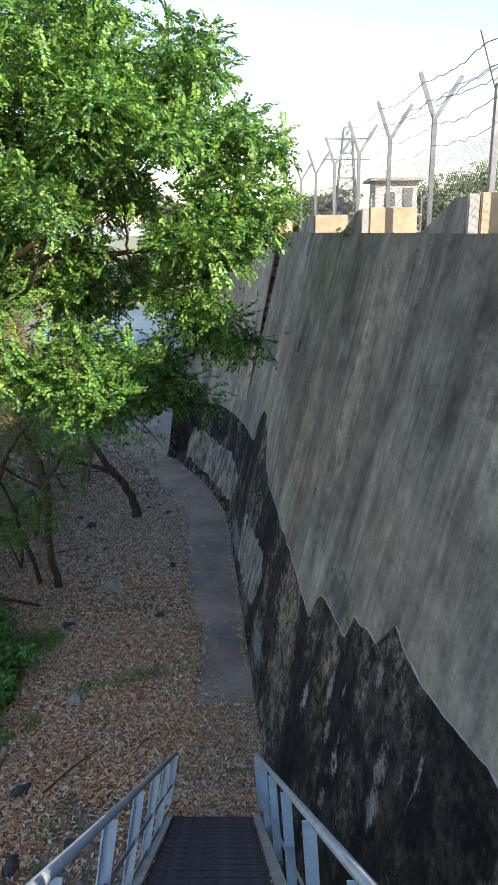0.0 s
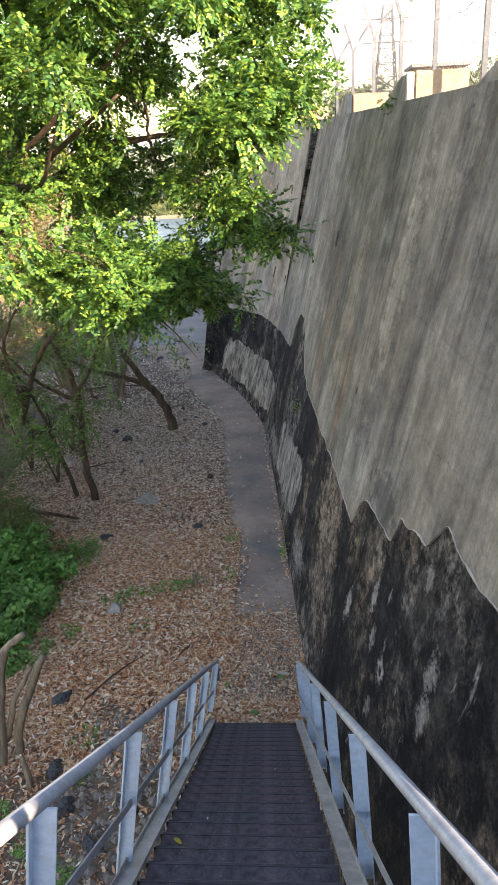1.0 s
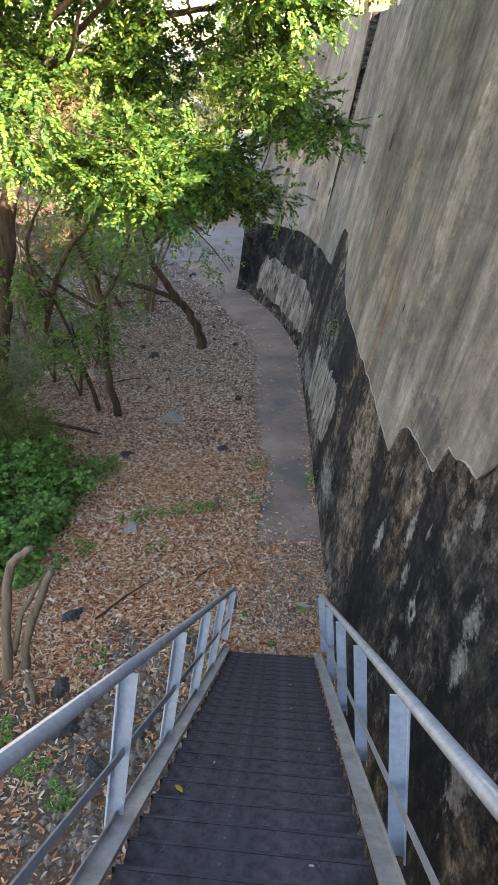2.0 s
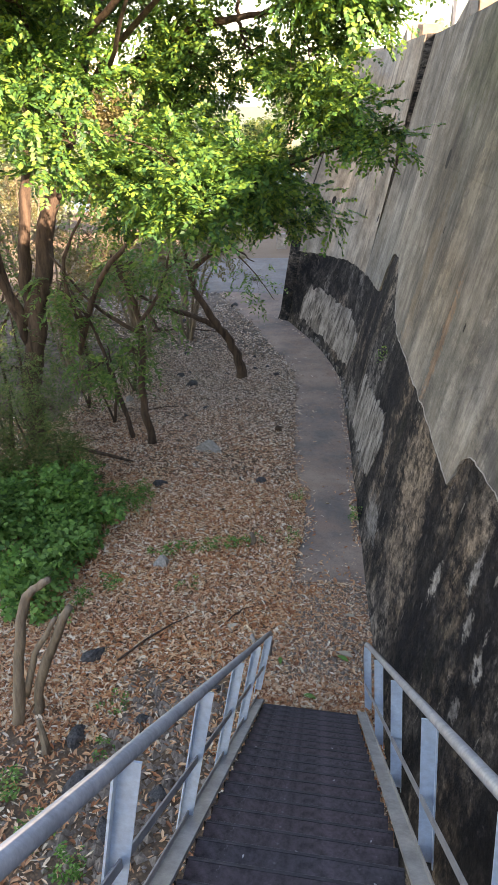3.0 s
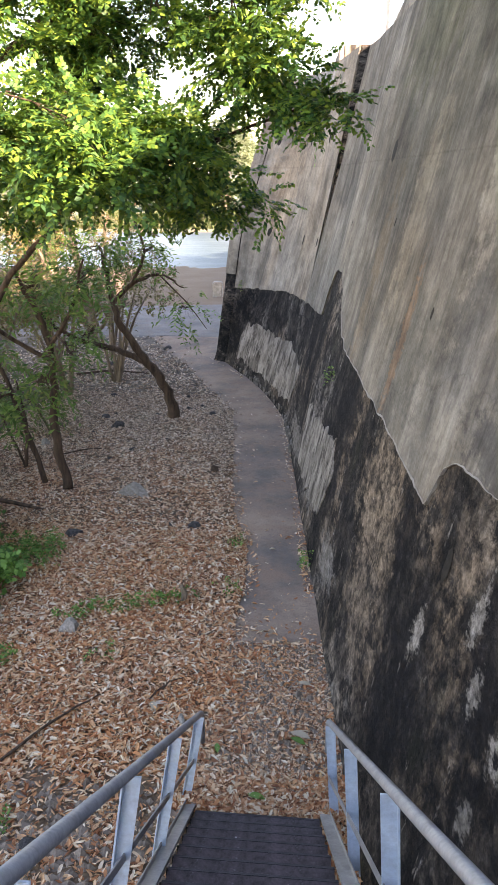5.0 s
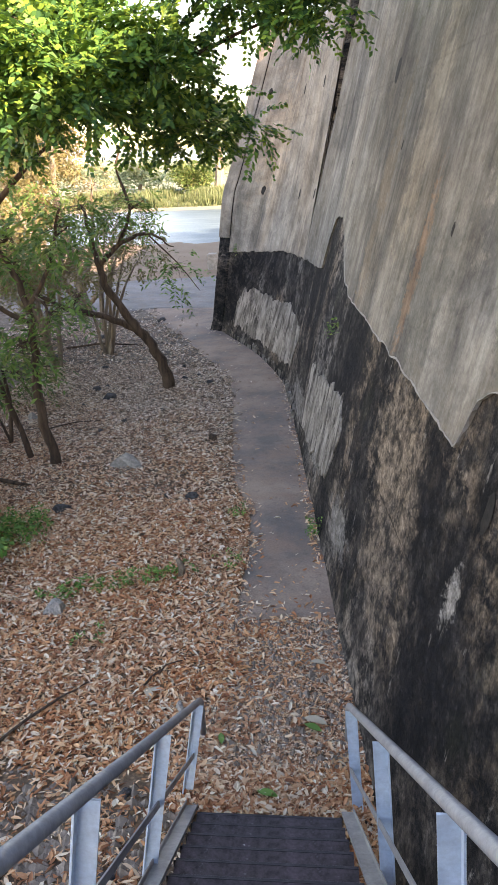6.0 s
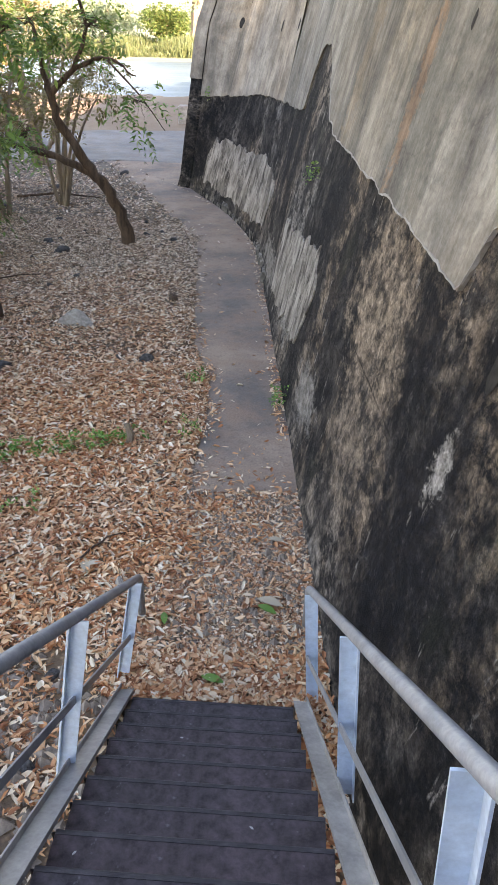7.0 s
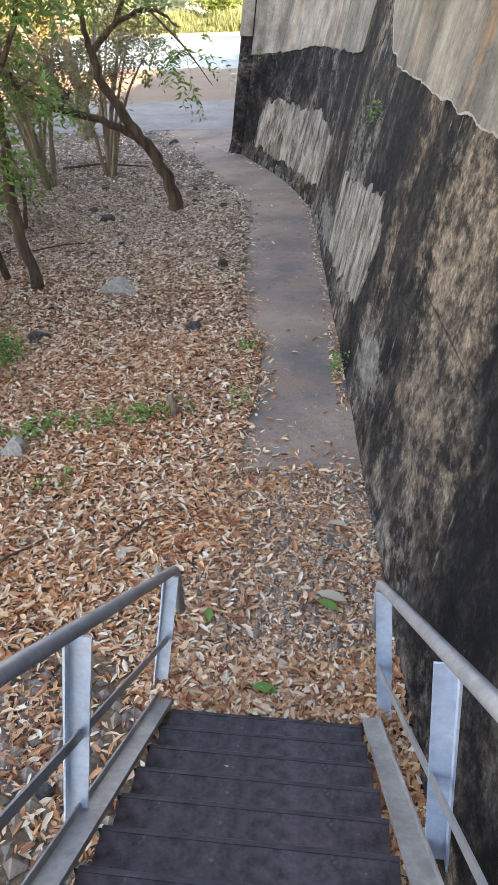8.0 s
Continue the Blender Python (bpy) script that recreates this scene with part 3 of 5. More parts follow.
def drain(y, z, h, w, far, wall):
    """A chipped weep hole: a flat ragged dark sheet painting in the shade inside it."""
    rnd = random.Random(round(y * 100))
    ring = []
    for k in range(9):
        a = 2 * math.pi * k / 9
        yy, zz = y + math.cos(a) * w * rnd.uniform(0.75, 1.2), z + math.sin(a) * h * rnd.uniform(0.8, 1.15)
        ring.append((yy, zz))
    out = 0.034 if z > coat_edge(y) else 0.006
    V = [(wall_x(p, q, far) - out, p, q) for p, q in ring] + [(wall_x(y, z, far) - out - 0.002, y, z)]
    solid("weep_hole", V, [(k, (k + 1) % 9, 9) for k in range(9)], M_HOLE, wall, "dark weep hole")


for y, z, h, w in ((9.9, 3.67, 0.07, 0.03), (13.95, 5.15, 0.15, 0.11), (7.8, 2.3, 0.13, 0.06), (9.9, 0.63, 0.09, 0.04), (12.6, 4.3, 0.06, 0.03), (16.1, 4.1, 0.06, 0.03)):
    drain(y, z, h, w, False, wall_near)
for y, z in ((23.9, 5.7), (20.5, 5.6), (23.4, 3.45), (20.8, 3.45), (19.6, 3.5), (22.1, 5.6)):
    drain(y, z, 0.11, 0.06, True, wall_far)

# Wedge-shaped blocks on the crest.
def crest_block():
    root = new("crest_block")
    bm = bmesh.new()
    prof = [(0, 0), (0, 0.36), (0.5, 0.35), (1.3, 0.02), (1.3, 0)]
    a = [bm.verts.new((0.0 + z * 0.22, y, z - 0.02)) for y, z in prof]
    b = [bm.verts.new((0.8, y, z - 0.02)) for y, z in prof]
    bm.faces.new(a), bm.faces.new(list(reversed(b)))
    for i in range(5):
        j = (i + 1) % 5
        bm.faces.new((a[i], b[i], b[j], a[j]))
    part("wedge", bm, M_COAT, root, "dark stained sloping concrete wedge")
    bm = bmesh.new()
    box(bm, (0.14, -0.05, -0.02), (0.85, -0.003, 0.36), 0.012)
    part("end_face", bm, M_TAN, root, "sandy sunlit end face")
    bm = bmesh.new()
    box(bm, (0.02, -0.04, -0.02), (0.132, -0.003, 0.35), 0.012)
    part("edge_strip", bm, M_LEDGE, root, "pale grey edge strip")
    return tagged(root, "wedge-shaped concrete block on the dam crest", "block", "blocks on the dam crest")


def on_crest(y, dx=0.0):
    return pose(wall_x(y, WALL_TOP, y > JOINT) + dx, y, WALL_TOP, 0, 0, 5.5)


block = crest_block()
block.matrix_basis = on_crest(7.1)
for y in (2.4, 11.35, 16.3, 21.6):
    copy_thing(block, on_crest(y))


# ---- fence on the crest ----
def fence_x(y):
    return 3.62 - 0.096 * y


def fence_post():
    root = new("fence_post")
    bm = bmesh.new()
    box(bm, (-0.035, -0.035, 0), (0.035, 0.035, 1.62), 0.006)
    part("upright", bm, M_GALV, root)
    for s, r in ((-1, 20), (1, 32)):
        bm = bmesh.new()
        box(bm, (-0.03, -0.012, 0), (0.03, 0.012, 0.6), 0.004, pose(0.02 * s, 0, 1.58, 0, s * r, 0))
        part("arm", bm, M_GALV, root)
    return tagged(root, "galvanised steel fence post with a forked top", "fence post", "posts of the crest fence")


posts_y = [4.3, 6.5, 8.75, 10.9, 13.2, 15.5, 18.0, 20.6, 23.2]
first = fence_post()
for i, y in enumerate(posts_y):
    m = pose(fence_x(y), y, WALL_TOP - 0.06, 0, 0, random.Random(i).uniform(-6, 6))
    if i == 0:
        first.matrix_basis = m
    else:
        copy_thing(first, m)

mesh_fence = tagged(new("chain_link_fence"), "galvanised chain-link mesh between the crest posts", "fence")
_lines = []
_y0, _y1, _h = 3.0, 24.0, 1.1
for k in range(int((_y1 - _y0 + _h) / 0.075)):
    for sgn in (1, -1):
        a = _y0 - _h + k * 0.075 if sgn > 0 else _y0 + k * 0.075
        p, q = (a, 0.0), (a + sgn * _h, _h)
        pts = []
        for yy, zz in (p, q):
            yy = min(max(yy, _y0), _y1)
            pts.append(((fence_x(yy) + 0.045 + 0.004 * sgn, yy, WALL_TOP + zz - 0.04), 0.0028))
        _lines.append(pts)
_V, _F = tubes(_lines, 3)
tagged(solid("link_mesh", _V, _F, M_WIRE, mesh_fence), kind="stuff")

for side, z in ((0.0, 1.22), (0.0, 1.5), (-0.1, 1.78), (-0.17, 2.02), (0.2, 1.85), (0.28, 2.0)):
    rnd = random.Random(int(z * 100))
    line = []
    for i in range(len(posts_y) - 1):
        a, b = posts_y[i], posts_y[i + 1]
        for k in range(14):
            t = k / 14
            y = a + (b - a) * t
            sag = -0.12 * t * (1 - t) * 4 * rnd.uniform(0.6, 1.2)
            line.append(((fence_x(y) + side + rnd.uniform(-0.012, 0.012), y, WALL_TOP - 0.06 + z + sag * 0.7 + rnd.uniform(-0.012, 0.012)), 0.006))
    _V, _F = tubes([line], 4)
    tagged(solid("barbed_wire", _V, _F, M_WIRE), "slack strand of barbed wire on the fence", "wire", "barbed wires")

# ---- ground ----
def ground_z(x, y):
    z = -0.115 - 0.012 * min(max(y - 9, 0), 17)
    if y > 34:
        z -= 0.0226 * min(y - 34, 30)
    if y > 82:
        z += 0.12 * min(y - 82, 8)
    if x < -5 and y < 24:
        z += 0.05 * min(-5 - x, 5)
    z += 0.035 * noise.noise((x * 0.6, y * 0.6, 0)) + 0.015 * noise.noise((x * 2.2, y * 2.2, 4))
    return z


_xs = span(-16, 3.5, 0.25)
_ys = span(-4, 36, 0.25)
_xs = [-1500, -400, -120, -60, -35, -24, -19] + _xs + [6, 12, 25, 60, 200, 1500]
_ys = [-1000, -200, -40, -12] + _ys + [38, 40, 43, 46, 50, 52, 55, 60, 64, 70, 76, 82, 84, 86, 88, 90, 94, 100, 120, 160, 400, 900, 2500]
_V = [(x, y, ground_z(x, y)) for y in _ys for x in _xs]
_n = len(_xs)
_F = [(j * _n + i, j * _n + i + 1, (j + 1) * _n + i + 1, (j + 1) * _n + i) for j in range(len(_ys) - 1) for i in range(_n - 1)]
ground = tagged(solid("ground", _V, _F, M_GROUND, smooth=True), "bare earth with leaf litter running to a sandy river bank", "ground", kind="structure")


def strip(name, left, right, mat, lift, n=60, cross=6, ragged=0.04):
    """A paved strip between two lines given as functions of a 0..1 run."""
    V, F = [], []
    for i in range(n + 1):
        t = i / n
        a, b = Vector(left(t)), Vector(right(t))
        for j in range(cross + 1):
            p = a.lerp(b, j / cross)
            if i == 0:
                p.y += 0.5 * noise.noise((j * 1.7, 2, 9)) + 0.1
            if j == 0:
                p.x += ragged * (noise.noise((t * 40, 1, 0)) + 0.6 * noise.noise((t * 130, 4, 0)))
            V.append((p.x, p.y, max(ground_z(p.x, p.y), -0.115 - 0.012 * min(max(p.y - 9, 0), 17)) + (-0.02 if i == 0 else lift * (1 if 0 < j < cross else 0.2))))
    m = cross + 1
    for i in range(n):
        for j in range(cross):
            a = i * m + j
            F.append((a, a + 1, a + m + 1, a + m))
    return tagged(solid(name, V, F, mat, smooth=True), kind="structure")


def along(*pts):
    def f(t):
        s = t * (len(pts) - 1)
        i = min(int(s), len(pts) - 2)
        a, b = pts[i], pts[i + 1]
        k = s - i
        return (a[0] + (b[0] - a[0]) * k, a[1] + (b[1] - a[1]) * k, 0)
    return f


path = strip("path", along((-0.9, 10.15), (-0.9, 11.2), (-0.95, 12.5), (-1.35, 14), (-1.5, 15.5), (-1.7, 17.3), (-1.95, 19.2), (-2.8, 21.3), (-3.7, 23.5), (-5.0, 26.2), (-6.6, 29.5)),
             along((0.3, 10.25), (0.3, 11.2), (0.2, 12.5), (0.0, 14), (-0.2, 15.5), (-0.4, 17.3), (-0.7, 19.2), (-1.4, 21.3), (-2.4, 23.5), (-2.4, 26.2), (-1.0, 29.5)), M_PATH, 0.02, 110)
tagged(path, "narrow dusty concrete path along the foot of the wall", "path")
apron = strip("apron", along((-10.5, 27.6), (-11, 30), (-11.5, 33)), along((3, 27.4), (3, 30.5), (3, 36)), M_APRON, 0.03, 20, 20)
tagged(apron, "grey worn concrete apron beyond the path", "pavement")

# River, far bank and hills.
water = tagged(solid("water", [(-400, 48, -0.72), (400, 48, -0.72), (400, 88, -0.72), (-400, 88, -0.72)], [(0, 1, 2, 3)], M_WATER), "pale rippled river water", "water", kind="structure")
_V, _F = [], []
for i in range(81):
    a = -1.2 + 2.4 * i / 80
    r = 1800
    h = 22 + 28 * (0.5 + noise.noise((i * 0.13, 0, 0))) + 8 * noise.noise((i * 0.5, 3, 0))
    _V += [(r * math.sin(a), r * math.cos(a), -5), (r * math.sin(a), r * math.cos(a), h)]
    if i:
        _F.append((2 * i - 2, 2 * i, 2 * i + 1, 2 * i - 1))
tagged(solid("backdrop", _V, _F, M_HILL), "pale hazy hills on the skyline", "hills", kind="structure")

# ---- staircase ----
STAIR_K, SLOPE, Y_FOOT, Z_FOOT, GOING = -0.0655, 0.73, 7.83, -0.09, 0.228
RISE = GOING * SLOPE
STEPS = 40


def stair_at(y, dx=0.0, dz=0.0):
    """A point of the nosing line, dx metres right of the treads' left end."""
    return Vector((-0.935 + dx + STAIR_K * (y - Y_FOOT), y, Z_FOOT + (Y_FOOT - y) * SLOPE + dz))


stairs = tagged(new("metal_staircase"), "steep steel staircase with dark chequer treads and painted pipe railings", "staircase")
WIDTH = 1.02
def folded(prof):
    """A bent plate of that (depth, height) profile across the stair's width."""
    bm = bmesh.new()
    a = [bm.verts.new((0, -y, z)) for y, z in prof]
    b = [bm.verts.new((WIDTH, -y, z)) for y, z in prof]
    bm.faces.new(a), bm.faces.new(list(reversed(b)))
    for i in range(len(prof)):
        j = (i + 1) % len(prof)
        bm.faces.new((a[i], b[i], b[j], a[j]))
    return bm


# Risers are darkened in colour for the shade below each tread.
M_RISER = simple("shaded_riser_steel", (0.016, 0.015, 0.017), (0.04, 0.034, 0.036), 6.0, 0.7, 0.1)
# Worn nosing steel, with the edge highlight also put into its colour.
M_NOSE = simple("worn_highlit_nosing_steel", (0.04, 0.037, 0.043), (0.085, 0.077, 0.085), 9.0, 0.55, 0.3, stretch=(1, 3, 3))
tread = part("tread", folded([(0.01, 0.0), (0.01, -0.006), (GOING - 0.004, -0.006), (GOING - 0.004, 0.0)]), M_TREAD, stairs)
nosing = part("nosing", folded([(0.0095, 0.002), (-0.008, 0.001), (-0.014, -0.006), (-0.012, -0.03), (-0.004, -0.03), (-0.004, -0.006), (0.0095, -0.005)]), M_NOSE, tread)
riser = part("riser", folded([(GOING - 0.003, -0.02), (GOING - 0.003, RISE - 0.008), (GOING + 0.002, RISE - 0.008), (GOING + 0.002, -0.02)]), M_RISER, tread)
for k in range(STEPS):
    y = Y_FOOT - k * GOING
    if k == 0:
        tread.matrix_basis = Matrix.Translation(stair_at(y))
    else:
        copy_thing(tread, Matrix.Translation(stair_at(y)))


def run_bar(name, mat, prof, dx, dz, y0, y1, label=""):
    """A profile (x, z) swept down the stair's slope."""
    bm = bmesh.new()
    rows = []
    for y in (y0, y1):
        p = stair_at(y, dx, dz)
        rows.append([bm.verts.new((p.x + x, p.y, p.z + z)) for x, z in prof])
    bm.faces.new(rows[0]), bm.faces.new(list(reversed(rows[1])))
    for i in range(len(prof)):
        j = (i + 1) % len(prof)
        bm.faces.new((rows[0][i], rows[1][i], rows[1][j], rows[0][j]))
    return part(name, bm, mat, stairs, label)


Y_TOP = Y_FOOT - STEPS * GOING
CHAN = [(0, 0), (0.08, 0), (0.08, 0.035), (0.087, 0.035), (0.087, -0.19), (0.08, -0.19), (0.08, -0.008), (0.008, -0.008), (0.008, -0.03), (0, -0.03)]
run_bar("stringer", M_STRING, CHAN, WIDTH + 0.004, 0.05, Y_FOOT + 0.12, Y_TOP, "worn grey steel channel")
run_bar("stringer", M_STRING, [(-x, z) for x, z in CHAN], -0.004, 0.05, Y_FOOT + 0.12, Y_TOP, "worn grey steel channel")
RAIL_H, RAIL_R, RAIL_L = 0.958, 1.085, 0.044
for side, dx in ((1, RAIL_R), (-1, RAIL_L)):
    y_end = 8.14 if side < 0 else 8.06
    pts = [(stair_at(Y_TOP, dx, RAIL_H), 0.024), *[(stair_at(y_end - 0.06 * (1 - math.sin(a)), dx, RAIL_H - 0.07 * (1 - math.cos(a)) ** 1.3), 0.024) for a in (0, 0.35, 0.7, 1.05, 1.35, 1.57)], (stair_at(y_end + 0.01, dx, RAIL_H - 0.3), 0.024)]
    V, F = tubes([pts], 12)
    solid("handrail", V, F, M_RAIL, stairs, "grey painted pipe handrail", True)
    run_bar("mid_rail", M_RAIL, [(-0.004, 0.022), (0.004, 0.022), (0.004, -0.022), (-0.004, -0.022)], 1.09 if side > 0 else -0.022, 0.42 if side > 0 else 0.475, y_end - 0.1, Y_TOP, "flat grey mid rail")
    for k in range(9):
        y = 7.94 - 1.19 * k + (0.09 if k == 0 and side < 0 else 0)
        bm = bmesh.new()
        foot = stair_at(y, 1.15 if side > 0 else -0.11, 0)
        lean = Matrix.Identity(4)
        lean[0][2] = (1.085 - 1.15) / RAIL_H if side > 0 else (0.044 + 0.11) / RAIL_H
        mt = Matrix.Translation(foot) @ lean
        low = 0.06 if k == 0 else -0.03
        box(bm, (-0.038, -0.004, low), (0.038, 0.004, RAIL_H - 0.035), 0.0, mt)
        box(bm, (0.033 * side - 0.004, -0.045, low), (0.033 * side + 0.004, -0.0041, RAIL_H - 0.035), 0.0, mt)
        part("railing_post", bm, M_POST, stairs, "pale blue-grey angle-iron post")
landing = bmesh.new()
box(landing, (-1.2, -6, -0.5), (1.6, Y_TOP - 0.02, Z_FOOT + (Y_FOOT - Y_TOP) * SLOPE - 0.05), 0.02)
tagged(part("landing", landing, M_LEDGE), "concrete landing at the head of the stairs", "landing", kind="structure")


# ---- trees ----
def quick_mesh(name, verts, quads, mat):
    """A mesh from arrays of points and of four-cornered faces."""
    me = bpy.data.meshes.new(name)
    nf = len(quads)
    me.vertices.add(len(verts))
    me.vertices.foreach_set("co", np.ascontiguousarray(verts, dtype=np.float32).ravel())
    me.loops.add(nf * 4)
    me.loops.foreach_set("vertex_index", np.ascontiguousarray(quads, dtype=np.int32).ravel())
    me.polygons.add(nf)
    me.polygons.foreach_set("loop_start", np.arange(nf, dtype=np.int32) * 4)
    me.materials.append(mat)
    me.update(calc_edges=True)
    me.validate()
    return me


def unit(v):
    return v / np.maximum(np.linalg.norm(v, axis=1, keepdims=True), 1e-9)


def fronds(rng, P, D, L, pairs, leaf, width, droop=0.35, spread=0.85, jitter=1.0):
    """Feathered compound leaves: pairs of small folded leaflets along drooping stalks."""
    n = len(P)
    up = np.tile(np.array([[0, 0, 1.0]]), (n, 1)) + rng.normal(0, 0.35, (n, 3))
    S = unit(np.cross(D, up))
    N = unit(np.cross(S, D))
    out = []
    for k in range(pairs):
        t = 0.25 + 0.75 * k / max(1, pairs - 1)
        base = P + D * (L * t)[:, None]
        base[:, 2] -= droop * L * t * t
        for s in (-1, 1):
            size = leaf * rng.uniform(0.7, 1.15, n) * (1.0 - 0.25 * abs(t - 0.55))
            d = unit(S * s * spread + D * 0.45 + N * rng.normal(-0.12, 0.22 * jitter, (n, 1)) + rng.normal(0, 0.12 * jitter, (n, 3)))
            w = unit(D - d * np.sum(D * d, 1, keepdims=True) + N * rng.normal(0, 0.35 * jitter, (n, 1)))
            b = base + rng.normal(0, 0.006, (n, 3))
            m = b + d * (size * 0.52)[:, None]
            hw = w * (size * width)[:, None]
            tip = b + d * size[:, None]
            tip[:, 2] -= size * 0.12
            out.append(np.stack([b, m + hw, tip, m - hw], 1))
    V = np.concatenate(out, 0).reshape(-1, 3)
    return V


def lump_points(rng, c, r, n):
    """Points in an uneven lump, more of them near its skin."""
    d = unit(rng.normal(0, 1, (n, 3)))
    k = rng.uniform(0, 1, n) ** 0.42
    k *= 1 + 0.22 * np.sin(d[:, 0] * 5 + c[0] * 3) * np.cos(d[:, 2] * 4 + c[1])
    p = np.array(c) + d * np.array(r) * k[:, None]
    return p, d


def leaf_part(name, rng, lumps, mat, parent, L=(0.22, 0.4), pairs=6, leaf=0.085, width=0.24, droop=0.35, label="", clumps=0, jitter=1.0):
    """One crown of feathered leaves in lumps (centre, radii, count)."""
    Vs = []
    for c, r, n in lumps:
        p, d = lump_points(rng, c, r, n)
        if clumps:
            sub, _ = lump_points(rng, c, r, clumps)
            pick = rng.integers(0, clumps, n)
            d2 = unit(rng.normal(0, 1, (n, 3)))
            p = sub[pick] + d2 * (min(r) * 0.42 * rng.uniform(0.2, 1.0, n) ** 0.5)[:, None] * np.array([1.25, 1.25, 0.6])
            d = unit(d + d2)
        D = unit(d * np.array([1, 1, 0.5]) + rng.normal(0, 0.55, (n, 3)) + np.array([0, 0, -0.12]))
        Vs.append(fronds(rng, p, D, rng.uniform(*L, n), pairs, leaf, width, droop, 0.85, jitter))
    V = np.concatenate(Vs)
    ob = new(name, quick_mesh(name, V, np.arange(len(V)).reshape(-1, 4), mat))
    ob.parent = parent
    tagged(ob, label, kind="stuff")
    return ob


def limbs_to(rnd, mains, lumps, r0=0.035, twigs=9, size=0.75):
    """Side branches from the main limbs into each lump, and twigs within it."""
    nodes = [q for line in mains for q in line]
    out = []
    for c, r, n in lumps:
        c = Vector(c)
        p, pr = min(nodes, key=lambda q: (Vector(q[0]) - c).length + 0.25 * abs(q[0][2] - c.z))
        p = Vector(p)
        mid = p.lerp(c, 0.5) + Vector((rnd.uniform(-0.2, 0.2), rnd.uniform(-0.2, 0.2), rnd.uniform(-0.15, 0.25)))
        ra = min(r0, pr * 0.7)
        br = bent([p, mid, c], [ra, ra * 0.7, ra * 0.4], rnd, 5, 0.03)
        out.append(br)
        for k in range(twigs):
            s = rnd.choice(br[3:])[0]
            e = c + Vector([rnd.uniform(-1, 1) * q * size for q in r])
            out.append(bent([s, Vector(s).lerp(e, 0.5) + Vector((0, 0, rnd.uniform(0, 0.12))), e], [ra * 0.3, ra * 0.2, ra * 0.08], rnd, 3, 0.02))
    return out


def tree(name, label, mains, lumps, leaf_mat, bark, seed, category="tree", twigs=9, group="", crown_label="", r0=0.035, **leaf_args):
    """mains: (points, radii) of trunk and limbs, the first the trunk."""
    rnd, rng = random.Random(seed), np.random.default_rng(seed)
    base = Vector(mains[0][0][0])
    root = tagged(new(name), label, category, group)
    lines = [bent(p, r, rnd, 6, min(0.035, r[0] * 0.3)) for p, r in mains]
    V, F = tubes(lines[:1], 10)
    solid("trunk", V, F, bark, root, "", True)
    for line in lines[1:]:
        V, F = tubes([line], 8)
        solid("branch", V, F, bark, root, "", True)
    V, F = tubes(limbs_to(rnd, lines, lumps, r0, twigs), 5)
    tagged(solid("twig_tangle", V, F, bark, root, "", True), kind="stuff")
    leaf_part("crown", rng, lumps, leaf_mat, root, label=crown_label, **leaf_args)
    return root


BIG_MAINS = [
    ([(-6.42, 14, -0.1), (-6.34, 14, 1.2), (-5.9, 14, 3.2), (-5.42, 14, 4.8), (-4.75, 14, 6.5), (-4.35, 13.9, 7.4), (-2.9, 13.4, 9)], [0.22, 0.19, 0.165, 0.14, 0.1, 0.075, 0.03]),
    ([(-6.2, 14, 2.4), (-6.15, 13.95, 3.6), (-5.75, 13.9, 5.6), (-5.3, 13.5, 7.6), (-5.0, 13, 9)], [0.12, 0.105, 0.085, 0.06, 0.03]),
    ([(-4.85, 14, 6.2), (-3.9, 13.1, 6.3), (-2.65, 12.5, 6.83), (-1.65, 12.2, 6.95), (-0.4, 11.8, 7.2)], [0.08, 0.07, 0.055, 0.04, 0.015]),
    ([(-5.5, 14, 4.5), (-3.9, 13.1, 4.85), (-2.2, 12.2, 4.95), (-0.3, 11.8, 5.5)], [0.055, 0.042, 0.032, 0.012]),
    ([(-5.4, 14, 5), (-4.6, 12, 5.7), (-3.2, 10.6, 5.6)], [0.06, 0.042, 0.015]),
    ([(-5.2, 13.9, 5.5), (-3.6, 12.2, 6.6), (-2.0, 10.6, 7.4)], [0.06, 0.045, 0.015]),
    ([(-5.1, 13.8, 5.8), (-4.2, 12.2, 6.5), (-3.0, 11.2, 7.2), (-1.8, 10.6, 8.0)], [0.06, 0.045, 0.035, 0.015]),
    ([(-5.2, 13.8, 5.5), (-4.6, 11.8, 6.6), (-4.2, 10.6, 7.8)], [0.055, 0.04, 0.015]),
    ([(-4.0, 12.5, 6.1), (-3.2, 11.0, 6.5), (-2.6, 10.1, 7.3)], [0.04, 0.03, 0.012]),
    ([(-6.25, 14, 2.3), (-6.7, 13.2, 4.0), (-6.9, 12.4, 6.0)], [0.09, 0.06, 0.03]),
    ([(-6.3, 14, 1.9), (-6.5, 13.6, 3.6), (-6.3, 13.2, 5.2), (-5.7, 12.6, 6.6)], [0.09, 0.075, 0.06, 0.03]),
]
